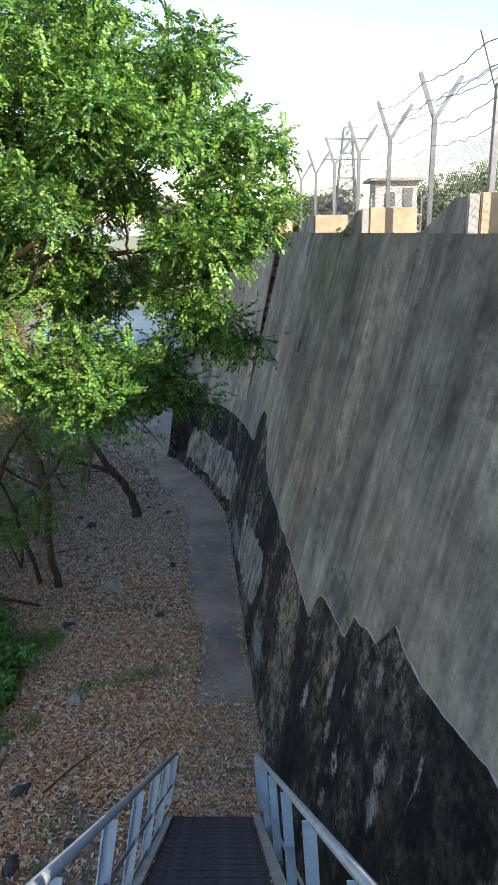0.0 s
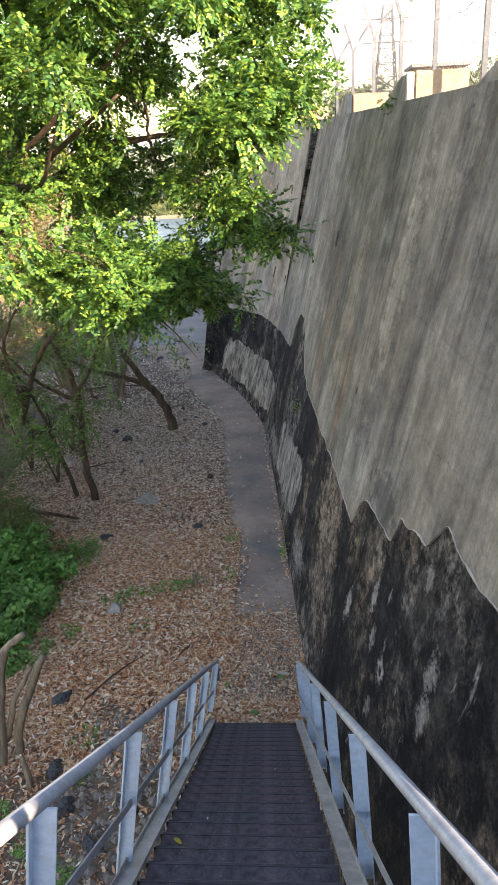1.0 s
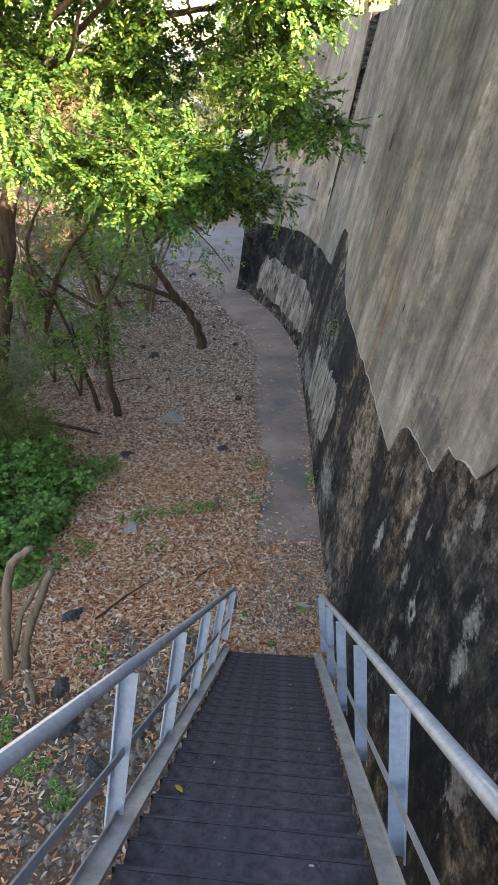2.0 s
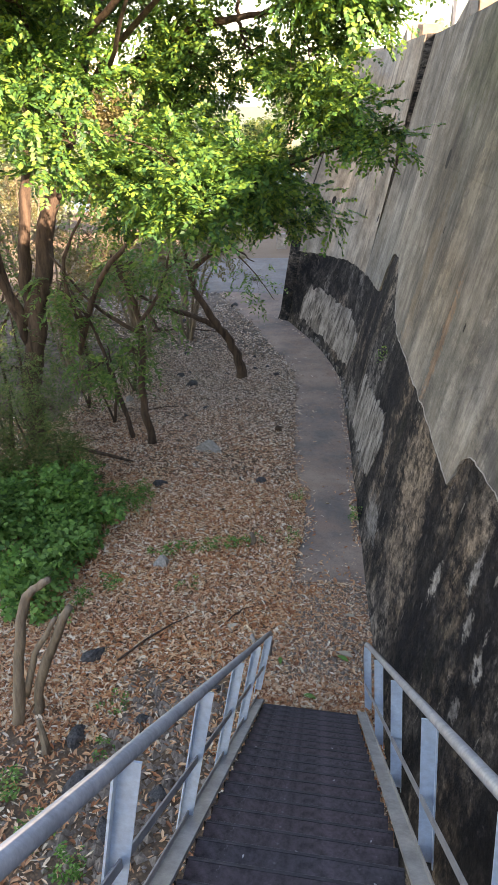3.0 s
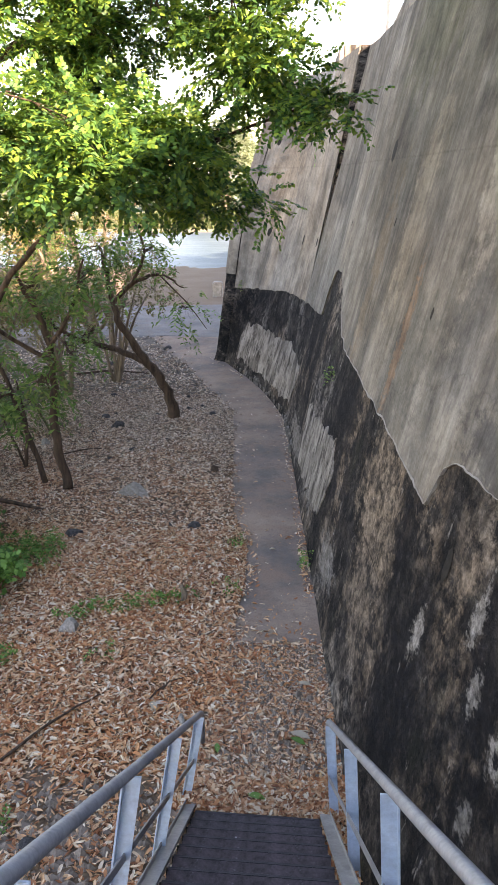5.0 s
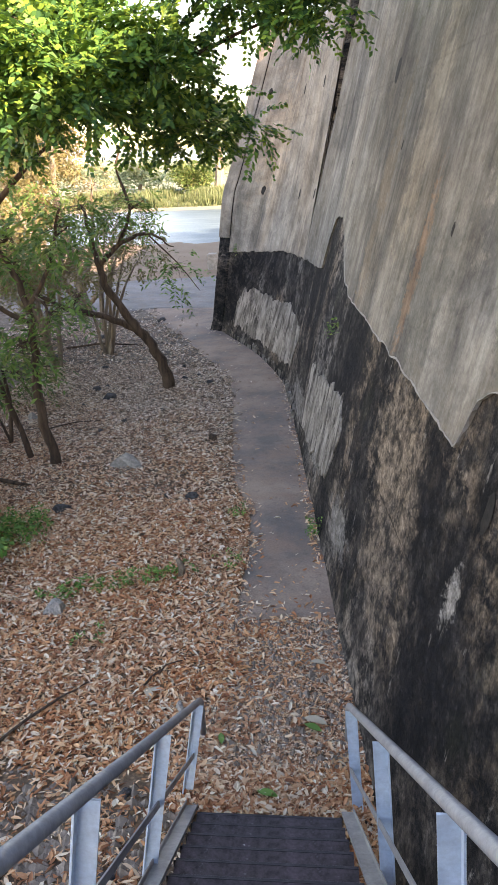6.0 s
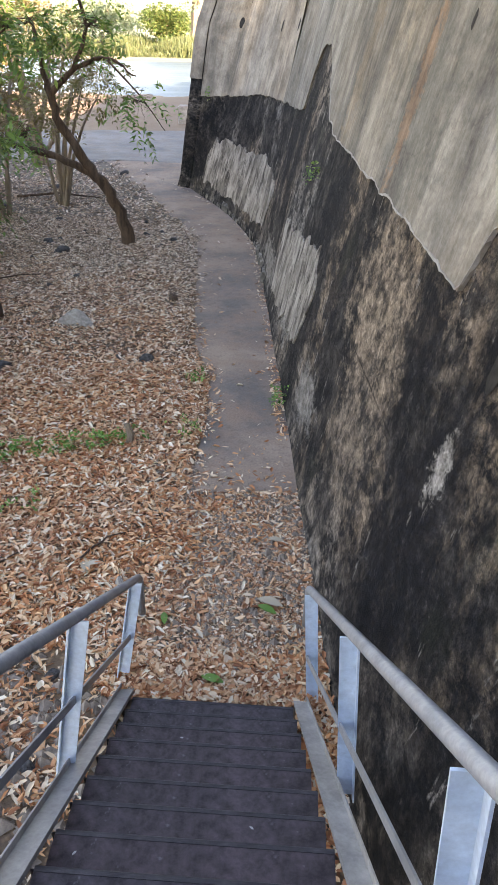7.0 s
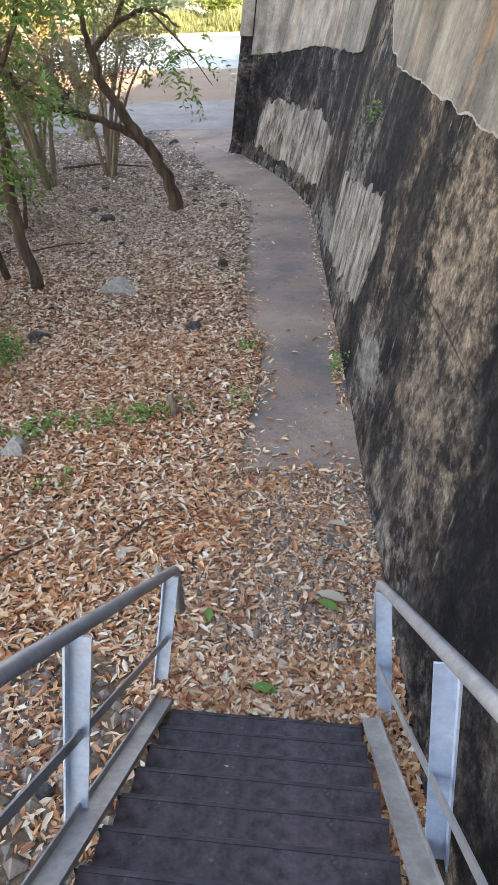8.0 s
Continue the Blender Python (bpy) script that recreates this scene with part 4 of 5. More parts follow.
BIG_LUMPS = [
    ((-1.5, 12.0, 9.2), (1.0, 1.1, 0.9), 620), ((-0.45, 11.9, 8.4), (0.9, 0.9, 0.7), 480), ((0.05, 11.7, 7.6), (0.72, 0.8, 0.6), 380), ((-2.7, 11.5, 10.0), (1.3, 1.3, 1.0), 700),
    ((-3.6, 10.6, 9.0), (1.2, 1.0, 0.8), 620), ((-1.9, 10.4, 8.4), (1.0, 0.9, 0.7), 540), ((-0.7, 11.2, 7.2), (0.75, 0.8, 0.4), 280),
    ((-4.9, 12, 10.4), (1.4, 1.3, 1.0), 550), ((-3.2, 13.6, 10.8), (1.3, 1.2, 0.9), 450), ((-1.6, 13.4, 9.7), (1.1, 1.0, 0.8), 380),
    ((-5.3, 10.4, 8.6), (1.2, 1.0, 0.8), 550), ((-2.9, 9.9, 7.7), (0.8, 0.7, 0.45), 300), ((-4.4, 9.8, 7.6), (0.8, 0.7, 0.45), 300),
    ((-0.6, 11.8, 5.75), (0.55, 0.5, 0.36), 190), ((-0.05, 11.6, 5.5), (0.36, 0.3, 0.18), 55), ((-1.3, 12.1, 5.2), (0.5, 0.45, 0.34), 120), ((-0.95, 11.7, 6.3), (0.5, 0.5, 0.36), 150), ((-0.55, 11.9, 6.85), (0.6, 0.5, 0.35), 170),
    ((-2.45, 11.3, 5.35), (0.75, 0.6, 0.46), 300), ((-1.75, 11.2, 5.1), (0.6, 0.55, 0.42), 220), ((-3.15, 10.9, 5.3), (0.6, 0.55, 0.4), 220), ((-2.15, 10.3, 4.95), (0.55, 0.45, 0.36), 190), ((-2.9, 11.4, 4.85), (0.5, 0.45, 0.3), 130),
    ((-3.6, 10.0, 5.6), (0.5, 0.45, 0.3), 80), ((-4.8, 10.4, 5.9), (0.7, 0.5, 0.4), 110), ((-4.3, 11.0, 6.35), (0.75, 0.6, 0.5), 260), ((-4.6, 11.4, 7.1), (0.8, 0.7, 0.5), 250), ((-5.5, 11.6, 6.1), (0.5, 0.5, 0.35), 80),
    ((-3.4, 12.2, 8.3), (1.0, 0.9, 0.7), 360), ((-2.2, 12.2, 8.0), (0.8, 0.8, 0.5), 220), ((-4.7, 12.2, 8.6), (0.9, 0.8, 0.7), 300),
    ((-6.4, 11.5, 9.2), (1.3, 1.2, 1.0), 400), ((-6.8, 12.2, 6.6), (1.0, 0.9, 0.6), 250),
    ((-3.0, 13.0, 6.5), (0.9, 0.7, 0.45), 200), ((-4.2, 13.0, 7.2), (0.9, 0.7, 0.5), 240), ((-2.1, 13.5, 7.8), (1.0, 0.8, 0.5), 240), ((-2.7, 12.5, 6.3), (0.6, 0.5, 0.3), 120), ((-2.95, 12.6, 6.9), (0.7, 0.5, 0.3), 150), ((-1.85, 12.6, 6.5), (0.5, 0.45, 0.3), 75),
    ((-2.9, 12.5, 5.9), (0.6, 0.6, 0.32), 130), ((-5.6, 12.4, 6.6), (0.8, 0.7, 0.5), 220), ((-5.9, 11.4, 7.3), (0.9, 0.8, 0.5), 220), ((-5.8, 12.0, 4.9), (0.4, 0.4, 0.3), 45),
    ((-3.6, 12.4, 4.5), (0.5, 0.45, 0.28), 80), ((-1.1, 12.4, 4.55), (0.42, 0.35, 0.22), 75), ((-1.75, 12.2, 4.6), (0.42, 0.35, 0.24), 75),
]
tree("shade_tree", "broad shade tree with feathery bright green leaves beside the path", BIG_MAINS, [(c, r, round(n * 1.2)) for c, r, n in BIG_LUMPS], M_LEAF, M_BARK_WARM, 11, crown_label="dense feathery green leaves", r0=0.032, leaf=0.076, width=0.33, pairs=11, clumps=12, twigs=11, L=(0.3, 0.5), droop=0.12, jitter=0.7)

# Slender trees and thicket in the shade.
tree("slender_tree", "slender crooked tree with sparse drooping leaves", [
    ([(-4.2, 14.4, -0.15), (-4.3, 14.35, 0.9), (-4.22, 14.3, 2.0), (-4.3, 14.2, 2.7), (-4.6, 14.0, 3.6)], [0.085, 0.07, 0.06, 0.045, 0.02]),
    ([(-4.25, 14.25, 2.3), (-3.8, 14.1, 2.9), (-3.5, 14.0, 3.7)], [0.04, 0.03, 0.015]),
    ([(-4.25, 14.3, 2.1), (-5.0, 14.0, 2.7), (-5.6, 13.8, 3.6)], [0.04, 0.03, 0.015]),
    ([(-5.3, 13.9, 1.8), (-4.7, 13.7, 3.2), (-3.9, 13.4, 4.0), (-3.0, 13.0, 4.6)], [0.06, 0.05, 0.035, 0.012]),
    ([(-5.2, 13.9, 2.2), (-5.3, 13.6, 3.4), (-4.7, 13.3, 4.4)], [0.05, 0.035, 0.012]),
    ([(-4.55, 14.3, 0.0), (-4.75, 14.2, 1.0), (-5.0, 14.0, 2.2), (-5.3, 13.8, 3.0)], [0.05, 0.04, 0.03, 0.015])],
    [((-4.95, 13.7, 2.45), (0.34, 0.28, 0.2), 24), ((-3.75, 13.9, 2.3), (0.3, 0.25, 0.18), 18), ((-5.4, 13.6, 3.0), (0.45, 0.4, 0.35), 40), ((-4.3, 14.0, 3.3), (0.5, 0.4, 0.3), 32),
     ((-3.6, 14.0, 3.4), (0.4, 0.35, 0.3), 45), ((-4.3, 14.1, 1.75), (0.26, 0.24, 0.14), 22), ((-4.95, 13.6, 1.6), (0.3, 0.3, 0.25), 30)], M_LEAF_MID, M_BARK, 5, leaf=0.15, width=0.16, droop=0.9, r0=0.024, twigs=16)
tree("leaning_tree", "leaning forked tree with thin drooping leaves", [
    ([(-3.12, 18.6, -0.3), (-3.35, 18.58, 0.5), (-3.75, 18.5, 1.15), (-4.25, 18.4, 2.0), (-4.4, 18.4, 2.7), (-4.55, 18.4, 3.5)], [0.135, 0.105, 0.09, 0.07, 0.05, 0.02]),
    ([(-3.6, 18.55, 0.95), (-4.3, 18.4, 1.35), (-5.1, 18.35, 1.55), (-5.7, 18.3, 1.95), (-6.4, 18.2, 2.9)], [0.08, 0.062, 0.05, 0.04, 0.015]),
    ([(-4.35, 18.4, 2.35), (-3.9, 18.35, 2.75), (-3.3, 18.3, 2.95), (-2.8, 18.2, 2.7)], [0.06, 0.045, 0.03, 0.01]),
    ([(-3.9, 18.35, 2.75), (-3.6, 18.3, 3.4), (-3.75, 18.2, 4.2), (-3.4, 18.1, 4.9)], [0.04, 0.03, 0.022, 0.01]),
    ([(-3.3, 18.3, 2.95), (-2.7, 18.1, 2.4), (-2.3, 18.0, 1.9)], [0.02, 0.013, 0.006])],
    [((-3.6, 18.2, 3.4), (0.6, 0.5, 0.4), 60), ((-4.6, 18.2, 3.4), (0.6, 0.5, 0.4), 75), ((-5.8, 18.1, 2.5), (0.6, 0.5, 0.4), 70), ((-2.75, 18.1, 2.3), (0.4, 0.35, 0.35), 26),
     ((-4.9, 18.2, 1.7), (0.3, 0.3, 0.25), 45), ((-5.3, 18.1, 3.6), (0.7, 0.6, 0.5), 50), ((-6.6, 18.1, 3.2), (0.6, 0.5, 0.5), 45)], M_LEAF_MID, M_BARK, 6, leaf=0.13, width=0.16, droop=0.8, r0=0.024, twigs=20)
tree("bare_tree", "grey multi-stemmed tree with thin foliage at the bank", [
    ([(-7.5, 26.9, -0.35), (-7.6, 26.9, 1.2), (-7.9, 26.8, 3.0), (-7.8, 26.6, 5.2)], [0.2, 0.16, 0.11, 0.04]),
    ([(-7.6, 26.9, 0.2), (-8.4, 26.7, 1.5), (-9.3, 26.4, 3.4)], [0.12, 0.09, 0.03]),
    ([(-7.5, 26.9, 0.4), (-7.0, 26.8, 1.8), (-6.7, 26.6, 3.8)], [0.1, 0.07, 0.03]),
    ([(-7.4, 26.9, 0.0), (-7.0, 26.7, 0.35), (-6.9, 26.7, 0.9)], [0.08, 0.06, 0.03])],
    [((-7.8, 26.5, 4.6), (1.1, 0.9, 0.8), 130), ((-9.2, 26.2, 3.6), (0.9, 0.8, 0.7), 110), ((-6.7, 26.5, 3.6), (0.8, 0.7, 0.6), 80)], M_LEAF_DRY, M_BARK_PALE, 7, leaf=0.13, width=0.17, droop=0.7, twigs=16)

rnd = random.Random(21)
for x, y, h, dry in ((-6.9, 17.2, 2.9, 1), (-8.2, 20.0, 3.3, 1), (-9.6, 17.0, 3.6, 0), (-10.4, 22.5, 3.8, 1), (-7.2, 22.4, 2.6, 1), (-12.6, 26.5, 4.4, 1), (-11.8, 19.5, 4.2, 1),
                     (-14.0, 23.0, 4.6, 1), (-10.0, 29.5, 3.4, 1), (-15.5, 30, 4.5, 1), (-8.2, 15.2, 3.4, 0), (-12.5, 14.5, 4.5, 0), (-14.5, 18.0, 5.0, 1), (-5.3, 21.6, 3.0, 1), (-6.1, 20.2, 3.4, 1), (-6.3, 24.6, 3.6, 1), (-7.6, 18.4, 3.8, 1)):
    z = ground_z(x, y) - 0.05
    stems, lumps = [], []
    for k in range(rnd.randint(4, 6)):
        dx, dy = rnd.uniform(-0.9, 0.9), rnd.uniform(-0.6, 0.6)
        stems.append(([(x + dx * 0.1, y + dy * 0.1, z), (x + dx * 0.5, y + dy * 0.5, z + h * 0.45), (x + dx * 1.2, y + dy * 1.2, z + h * rnd.uniform(0.8, 1.0))], [0.05, 0.035, 0.012]))
        lumps.append(((x + dx * 1.2, y + dy * 1.2, z + h * rnd.uniform(0.62, 0.95)), (0.7, 0.6, 0.5), rnd.randint(24, 46)))
    tree("thicket_shrub", "dry yellowing shrub of thin stems" if dry else "dull green shrub of thin crooked stems", stems, lumps, M_LEAF_DRY if dry else M_LEAF_DARK, M_BARK_PALE if dry else M_BARK,
         rnd.randint(0, 9999), "shrub", 20, "thicket by the bank", leaf=0.12, width=0.2, droop=0.6, r0=0.018)

for x, y, zc, r in ((-5.7, 12.6, 1.7, 0.8), (-6.6, 13.3, 2.2, 0.9), (-5.2, 12.2, 0.8, 0.5), (-6.3, 11.6, 1.2, 0.8), (-7.4, 12.3, 2.0, 1.0), (-5.3, 15.3, 1.3, 0.7), (-6.1, 15.9, 1.7, 0.8), (-6.9, 14.5, 2.1, 0.9), (-5.5, 17.2, 0.9, 0.5)):
    z = ground_z(x, y) - 0.04
    tree("feathery_bush", "soft feathery green bush in the shade", [([(x, y, z), (x + 0.1, y, zc * 0.5), (x, y, zc + r * 0.3)], [0.04, 0.03, 0.01]), ([(x, y, z + 0.1), (x - 0.3, y - 0.2, zc * 0.8)], [0.025, 0.01])],
         [((x, y, zc), (r * 0.7, r * 0.6, r * 0.6), 260 if y < 13.2 else 30), ((x - 0.4, y - 0.2, zc * 0.7), (r * 0.5, r * 0.5, r * 0.4), 150 if y < 13.2 else 20), ((x + 0.35, y, zc * 0.75), (r * 0.45, r * 0.4, r * 0.4), 130 if y < 13.2 else 16)],
         M_LEAF_DARK, M_BARK, rnd.randint(0, 9999), "bush", 8, "feathery bushes", leaf=0.06 if y < 13.2 else 0.11, width=0.16, droop=0.6, pairs=7, r0=0.012)

# Low herbs.
rng = np.random.default_rng(3)
herb_lumps = [((-4.55 - rnd.uniform(0, 2.6), 8.9 + rnd.uniform(0, 3.3), 0.1 + rnd.uniform(0, 0.45)), (0.42, 0.42, 0.24), 95) for _ in range(40)]
herb_lumps += [((-3.95 - rnd.uniform(0, 0.8), 8.75 + rnd.uniform(0, 2.4), 0.06 + rnd.uniform(0, 0.2)), (0.3, 0.32, 0.16), 70) for _ in range(12)]
herbs = tagged(new("herb_patch"), "dense patch of low green herbs", "herbs", kind="stuff")
leaf_part("leaves", rng, herb_lumps, M_HERB, herbs, (0.09, 0.17), 3, 0.1, 0.36, 0.2)
leaf_part("leaves", rng, [((-4.05 + rnd.uniform(-0.5, 0.4), 11.8 + rnd.uniform(-0.8, 0.9), 0.03), (0.3, 0.3, 0.08), 45) for _ in range(8)], M_HERB, herbs, (0.06, 0.12), 3, 0.05, 0.3, 0.2)
for spots, n, h, nm, lb in (([(-2.95 + 0.12 * i + rnd.uniform(-0.05, 0.05), 10.6 + rnd.uniform(-0.06, 0.06) + 0.037 * i, -0.03) for i in range(12)], 9, 0.02, "weed_strip", "low strip of creeping green weeds in the leaf litter"),
                            ([(-1.08, 11.22, 0.0)], 12, 0.04, "weed", "small green weed beside the path"), ([(-0.09, 11.99, 0.03)], 20, 0.06, "weed", "small green weed at the wall foot"),
                            ([(-1.17, 12.58, -0.03)], 12, 0.04, "weed", "small green weed beside the path"), ([(-2.32, 9.84, -0.04)], 8, 0.03, "weed", "small green weed in the litter"), ([(-3.64, 12.16, -0.02), (-3.9, 12.0, 0.0), (-3.75, 12.4, 0.0)], 22, 0.06, "weed", "spreading green weed in the litter"),
                            ([(-2.5, 7.5, -0.03), (-2.45, 6.9, -0.03)], 10, 0.05, "weed", "small green weed among dark stones"), ([(-3.6, 9.3, -0.02), (-3.75, 8.9, 0.0), (-3.4, 9.7, -0.03)], 24, 0.06, "weed", "small green weed in the litter"), ([(-2.3, 5.6, 0.0), (-2.7, 5.9, 0.0), (-3.2, 6.3, 0.0)], 34, 0.09, "weed", "green weed among stones beside the stairs")):
    ob = tagged(new(nm), lb, "weed")
    leaf_part("leaves", rng, [(c, (0.13, 0.12, h), n) for c in spots], M_HERB, ob, (0.05, 0.1), 3, 0.045, 0.32, 0.1)
for y, z in ((14.0, 2.05), (11.9, 7.22), (12.4, 7.22), (23.9, 2.05)):
    ob = tagged(new("wall_weed"), "small green weed growing from the wall", "weed")
    leaf_part("leaves", rng, [((wall_x(y, z) - 0.06, y, z), (0.06, 0.12, 0.06), 16)], M_LEAF_MID, ob, (0.06, 0.12), 3, 0.05, 0.28, 0.5)


# ---- rocks ----
def rock(x, y, r, mat, label, seed, flat=0.6):
    rr = random.Random(seed)
    cuts = [Vector((rr.uniform(-1, 1), rr.uniform(-1, 1), rr.uniform(0, 0.8))).normalized() for _ in range(11)]
    bm = bmesh.new()
    bmesh.ops.create_icosphere(bm, subdivisions=3, radius=1)
    for v in bm.verts:
        k = 1 + 0.32 * noise.noise(v.co * 1.3 + Vector((seed, 0, 0))) + 0.12 * noise.noise(v.co * 3.5 + Vector((seed, 3, 0)))
        v.co = v.co * k
        v.co.z *= flat
        for n in cuts:
            d = v.co.dot(n) - 0.42
            if d > 0:
                v.co -= n * d * 0.95
    ob = part("rock", bm, mat, None)
    ob.matrix_basis = pose(x, y, ground_z(x, y) + r * flat * 0.42, rr.uniform(-8, 8), rr.uniform(-8, 8), rr.uniform(0, 360)) @ Matrix.Diagonal((r * rr.uniform(0.9, 1.2), r * rr.uniform(0.7, 1.0), r, 1))
    return tagged(ob, label, "rock", "loose rocks")


for i, (x, y, r) in enumerate(((-1.82, 13.16, 0.17), (-3.6, 12.75, 0.18), (-4.26, 17.9, 0.24), (-4.69, 18.48, 0.18), (-4.77, 26.0, 0.22), (-2.35, 18.9, 0.16), (-2.55, 6.5, 0.24), (-2.8, 7.0, 0.2),
                               (-3.1, 8.2, 0.2), (-2.1, 6.0, 0.22), (-2.2, 7.4, 0.13), (-1.75, 6.5, 0.16), (-3.6, 16.4, 0.13), (-3.9, 15.9, 0.1), (-2.2, 13.2, 0.09), (-5.0, 20.3, 0.14), (-6.4, 20.9, 0.24), (-5.9, 23.4, 0.2),
                               (-1.5, 8.0, 0.09), (-1.45, 7.3, 0.1))):
    rock(x, y, r, M_ROCK, "dark grey broken basalt rock among dry leaves", i, 0.36)
for i, (x, y, r) in enumerate(((-3.0, 14.29, 0.27), (-2.8, 10.3, 0.2), (-5.4, 16.6, 0.15), (-6.2, 19.2, 0.2), (-1.25, 8.9, 0.1))):
    rock(x, y, r, M_ROCK_PALE, "pale grey flat stone among dry leaves", 40 + i, 0.62)
for i in range(16):
    x, y = rnd.uniform(-4.9, -2.3), rnd.uniform(14.8, 20.5)
    rock(min(x, -2.3 - 0.15 * max(0, y - 17)), y, rnd.uniform(0.05, 0.12), M_ROCK, "small dark grey rock among dry leaves", 70 + i, 0.45)
rock(-1.84, 15.5, 0.2, M_BARK, "flat reddish brown stone", 60, 0.35)

_rng = np.random.default_rng(8)


def litter_cloud(n, x0, x1, y0, y1, size, lift, keep):
    """Points strewn over the ground where keep allows."""
    x, y = _rng.uniform(x0, x1, n), _rng.uniform(y0, y1, n)
    k = keep(x, y)
    m = _rng.uniform(0, 1, n) < k
    x, y = x[m], y[m]
    z = np.array([ground_z(a, b) for a, b in zip(x, y)]) + _rng.uniform(0.003, lift, len(x))
    return np.stack([x, y, z], 1), size[0] + (size[1] - size[0]) * _rng.uniform(0, 1, len(x)) ** 1.4


def flat_leaves(P, S, width=0.2, tilt=0.35):
    n = len(P)
    a = _rng.uniform(0, 2 * math.pi, n)
    d = np.stack([np.cos(a), np.sin(a), _rng.normal(0, tilt, n)], 1)
    d = unit(d)
    w = unit(np.stack([-np.sin(a), np.cos(a), _rng.normal(0, tilt, n)], 1))
    s = S[:, None]
    curl = np.array([[0, 0, 1.0]]) * s * _rng.uniform(-0.05, 0.22, (n, 1))
    b, t = P - d * s * 0.5, P + d * s * 0.5
    k = width * _rng.uniform(0.5, 1.2, (n, 1))
    r1, r2 = P - d * s * 0.2 + w * s * k + curl, P + d * s * 0.2 + w * s * k * 0.8 + curl
    l1, l2 = P - d * s * 0.2 - w * s * k + curl, P + d * s * 0.2 - w * s * k * 0.8 + curl
    V = np.stack([b, r1, r2, t, l2, l1], 1).reshape(-1, 3)
    V[:, 2] = np.maximum(V[:, 2], np.repeat(P[:, 2], 6) - 0.006)
    return V


def leaf_faces(V):
    o = np.arange(len(V) // 6)[:, None] * 6
    return np.stack([o + np.array([[0, 1, 2, 3]]), o + np.array([[0, 3, 4, 5]])], 1).reshape(-1, 4)


def wall_foot(y):
    u = np.maximum(y - 18.5, 0)
    return 1.117 - 0.0959 * y - 0.02 - (0.10 * u + 0.028 * u * u) * 1.15


def path_left(y):
    return np.interp(y, [10.15, 11.2, 12.5, 14, 15.5, 17.3, 19.2, 21.3, 23.5, 26.2], [-0.9, -0.9, -0.95, -1.35, -1.5, -1.7, -1.95, -2.8, -3.7, -5.0])


def keep_leaf(x, y):
    k = np.where((x > path_left(y)) & (y > 10.1), 0.012, 1.0)
    e = path_left(y)
    k = np.where((x > e) & (x < e + 0.3) & (y > 10.1), 0.012 + 0.6 * np.clip(1 - (x - e) / 0.22, 0, 1) * (0.5 + 0.5 * np.sin(y * 5 + np.sin(y * 13))), k)
    k = np.where((x > wall_foot(y) - 0.13) & (y > 10.1), 0.45, k)
    k = np.where((y > 10.0) & (y < 11.2) & (x > path_left(y) - 0.02), 0.02 + 0.3 * np.clip((11.2 - y) / 1.1, 0, 1) ** 1.5 * (0.75 + 0.25 * np.sin(x * 8 + y * 3)), k)
    k = np.where((x > -0.85) & (y < 10.1) & (y > 8.3), 0.1 + 0.6 * np.clip((-0.5 - x) / 0.35, 0, 1) + 0.12 * np.sin(x * 9) * np.sin(y * 7), k)
    k = np.where((x > -2.5) & (x < -0.95) & (y < 8.2) & (y > 4.5), k * (0.42 + 0.25 * np.sin(x * 7 + y * 5)), k)
    k = np.where(y < 2.5, k * np.clip((y + 1.0) / 3.5, 0, 1), k)
    k = np.where(x < -7.0, k * np.clip((x + 10.5) / 3.5, 0, 1), k)
    k = np.where(x > wall_foot(y) - 0.01, 0, k)
    k = np.where((x > -0.98) & (x < 0.12) & (y < 7.85), 0, k)
    k = np.where(y > 24, k * np.clip(1 - (y - 24) / 4, 0, 1), k)
    return k


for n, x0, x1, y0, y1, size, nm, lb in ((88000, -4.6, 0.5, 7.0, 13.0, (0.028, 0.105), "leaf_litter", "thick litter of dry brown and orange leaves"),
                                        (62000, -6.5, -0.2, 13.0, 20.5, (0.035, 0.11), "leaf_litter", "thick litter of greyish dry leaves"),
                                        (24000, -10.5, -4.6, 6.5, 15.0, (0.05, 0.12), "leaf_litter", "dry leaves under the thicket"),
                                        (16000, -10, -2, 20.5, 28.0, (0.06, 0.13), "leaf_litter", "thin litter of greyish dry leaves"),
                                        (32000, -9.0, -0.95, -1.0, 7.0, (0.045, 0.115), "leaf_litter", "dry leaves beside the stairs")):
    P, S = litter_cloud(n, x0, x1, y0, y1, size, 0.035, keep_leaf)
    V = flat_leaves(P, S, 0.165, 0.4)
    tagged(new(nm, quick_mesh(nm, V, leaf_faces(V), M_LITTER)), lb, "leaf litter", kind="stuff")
# A drift of leaves at the stair foot.
P, S = litter_cloud(2000, -1.2, 0.3, 7.86, 8.25, (0.04, 0.085), 0.035, lambda x, y: np.where(x > wall_foot(y) - 0.02, 0, 1.0))
V = flat_leaves(P, S, 0.22, 0.5)
tagged(new("leaf_drift", quick_mesh("leaf_drift", V, leaf_faces(V), M_LITTER)), "drift of dry leaves at the stair foot", "leaf litter", kind="stuff")


# Crumbled leaf bits and grit before the path.
P, S = litter_cloud(26000, -1.0, 0.35, 8.2, 11.1, (0.014, 0.05), 0.012, lambda x, y: np.where(x > wall_foot(y) - 0.01, 0, np.clip((11.0 - y) / 0.9, 0, 1)))
V = flat_leaves(P, S, 0.24, 0.3)
tagged(new("leaf_crumbs", quick_mesh("leaf_crumbs", V, leaf_faces(V), M_CRUMB)), "crumbled dry leaf bits trodden into the grit", "leaf litter", kind="stuff")

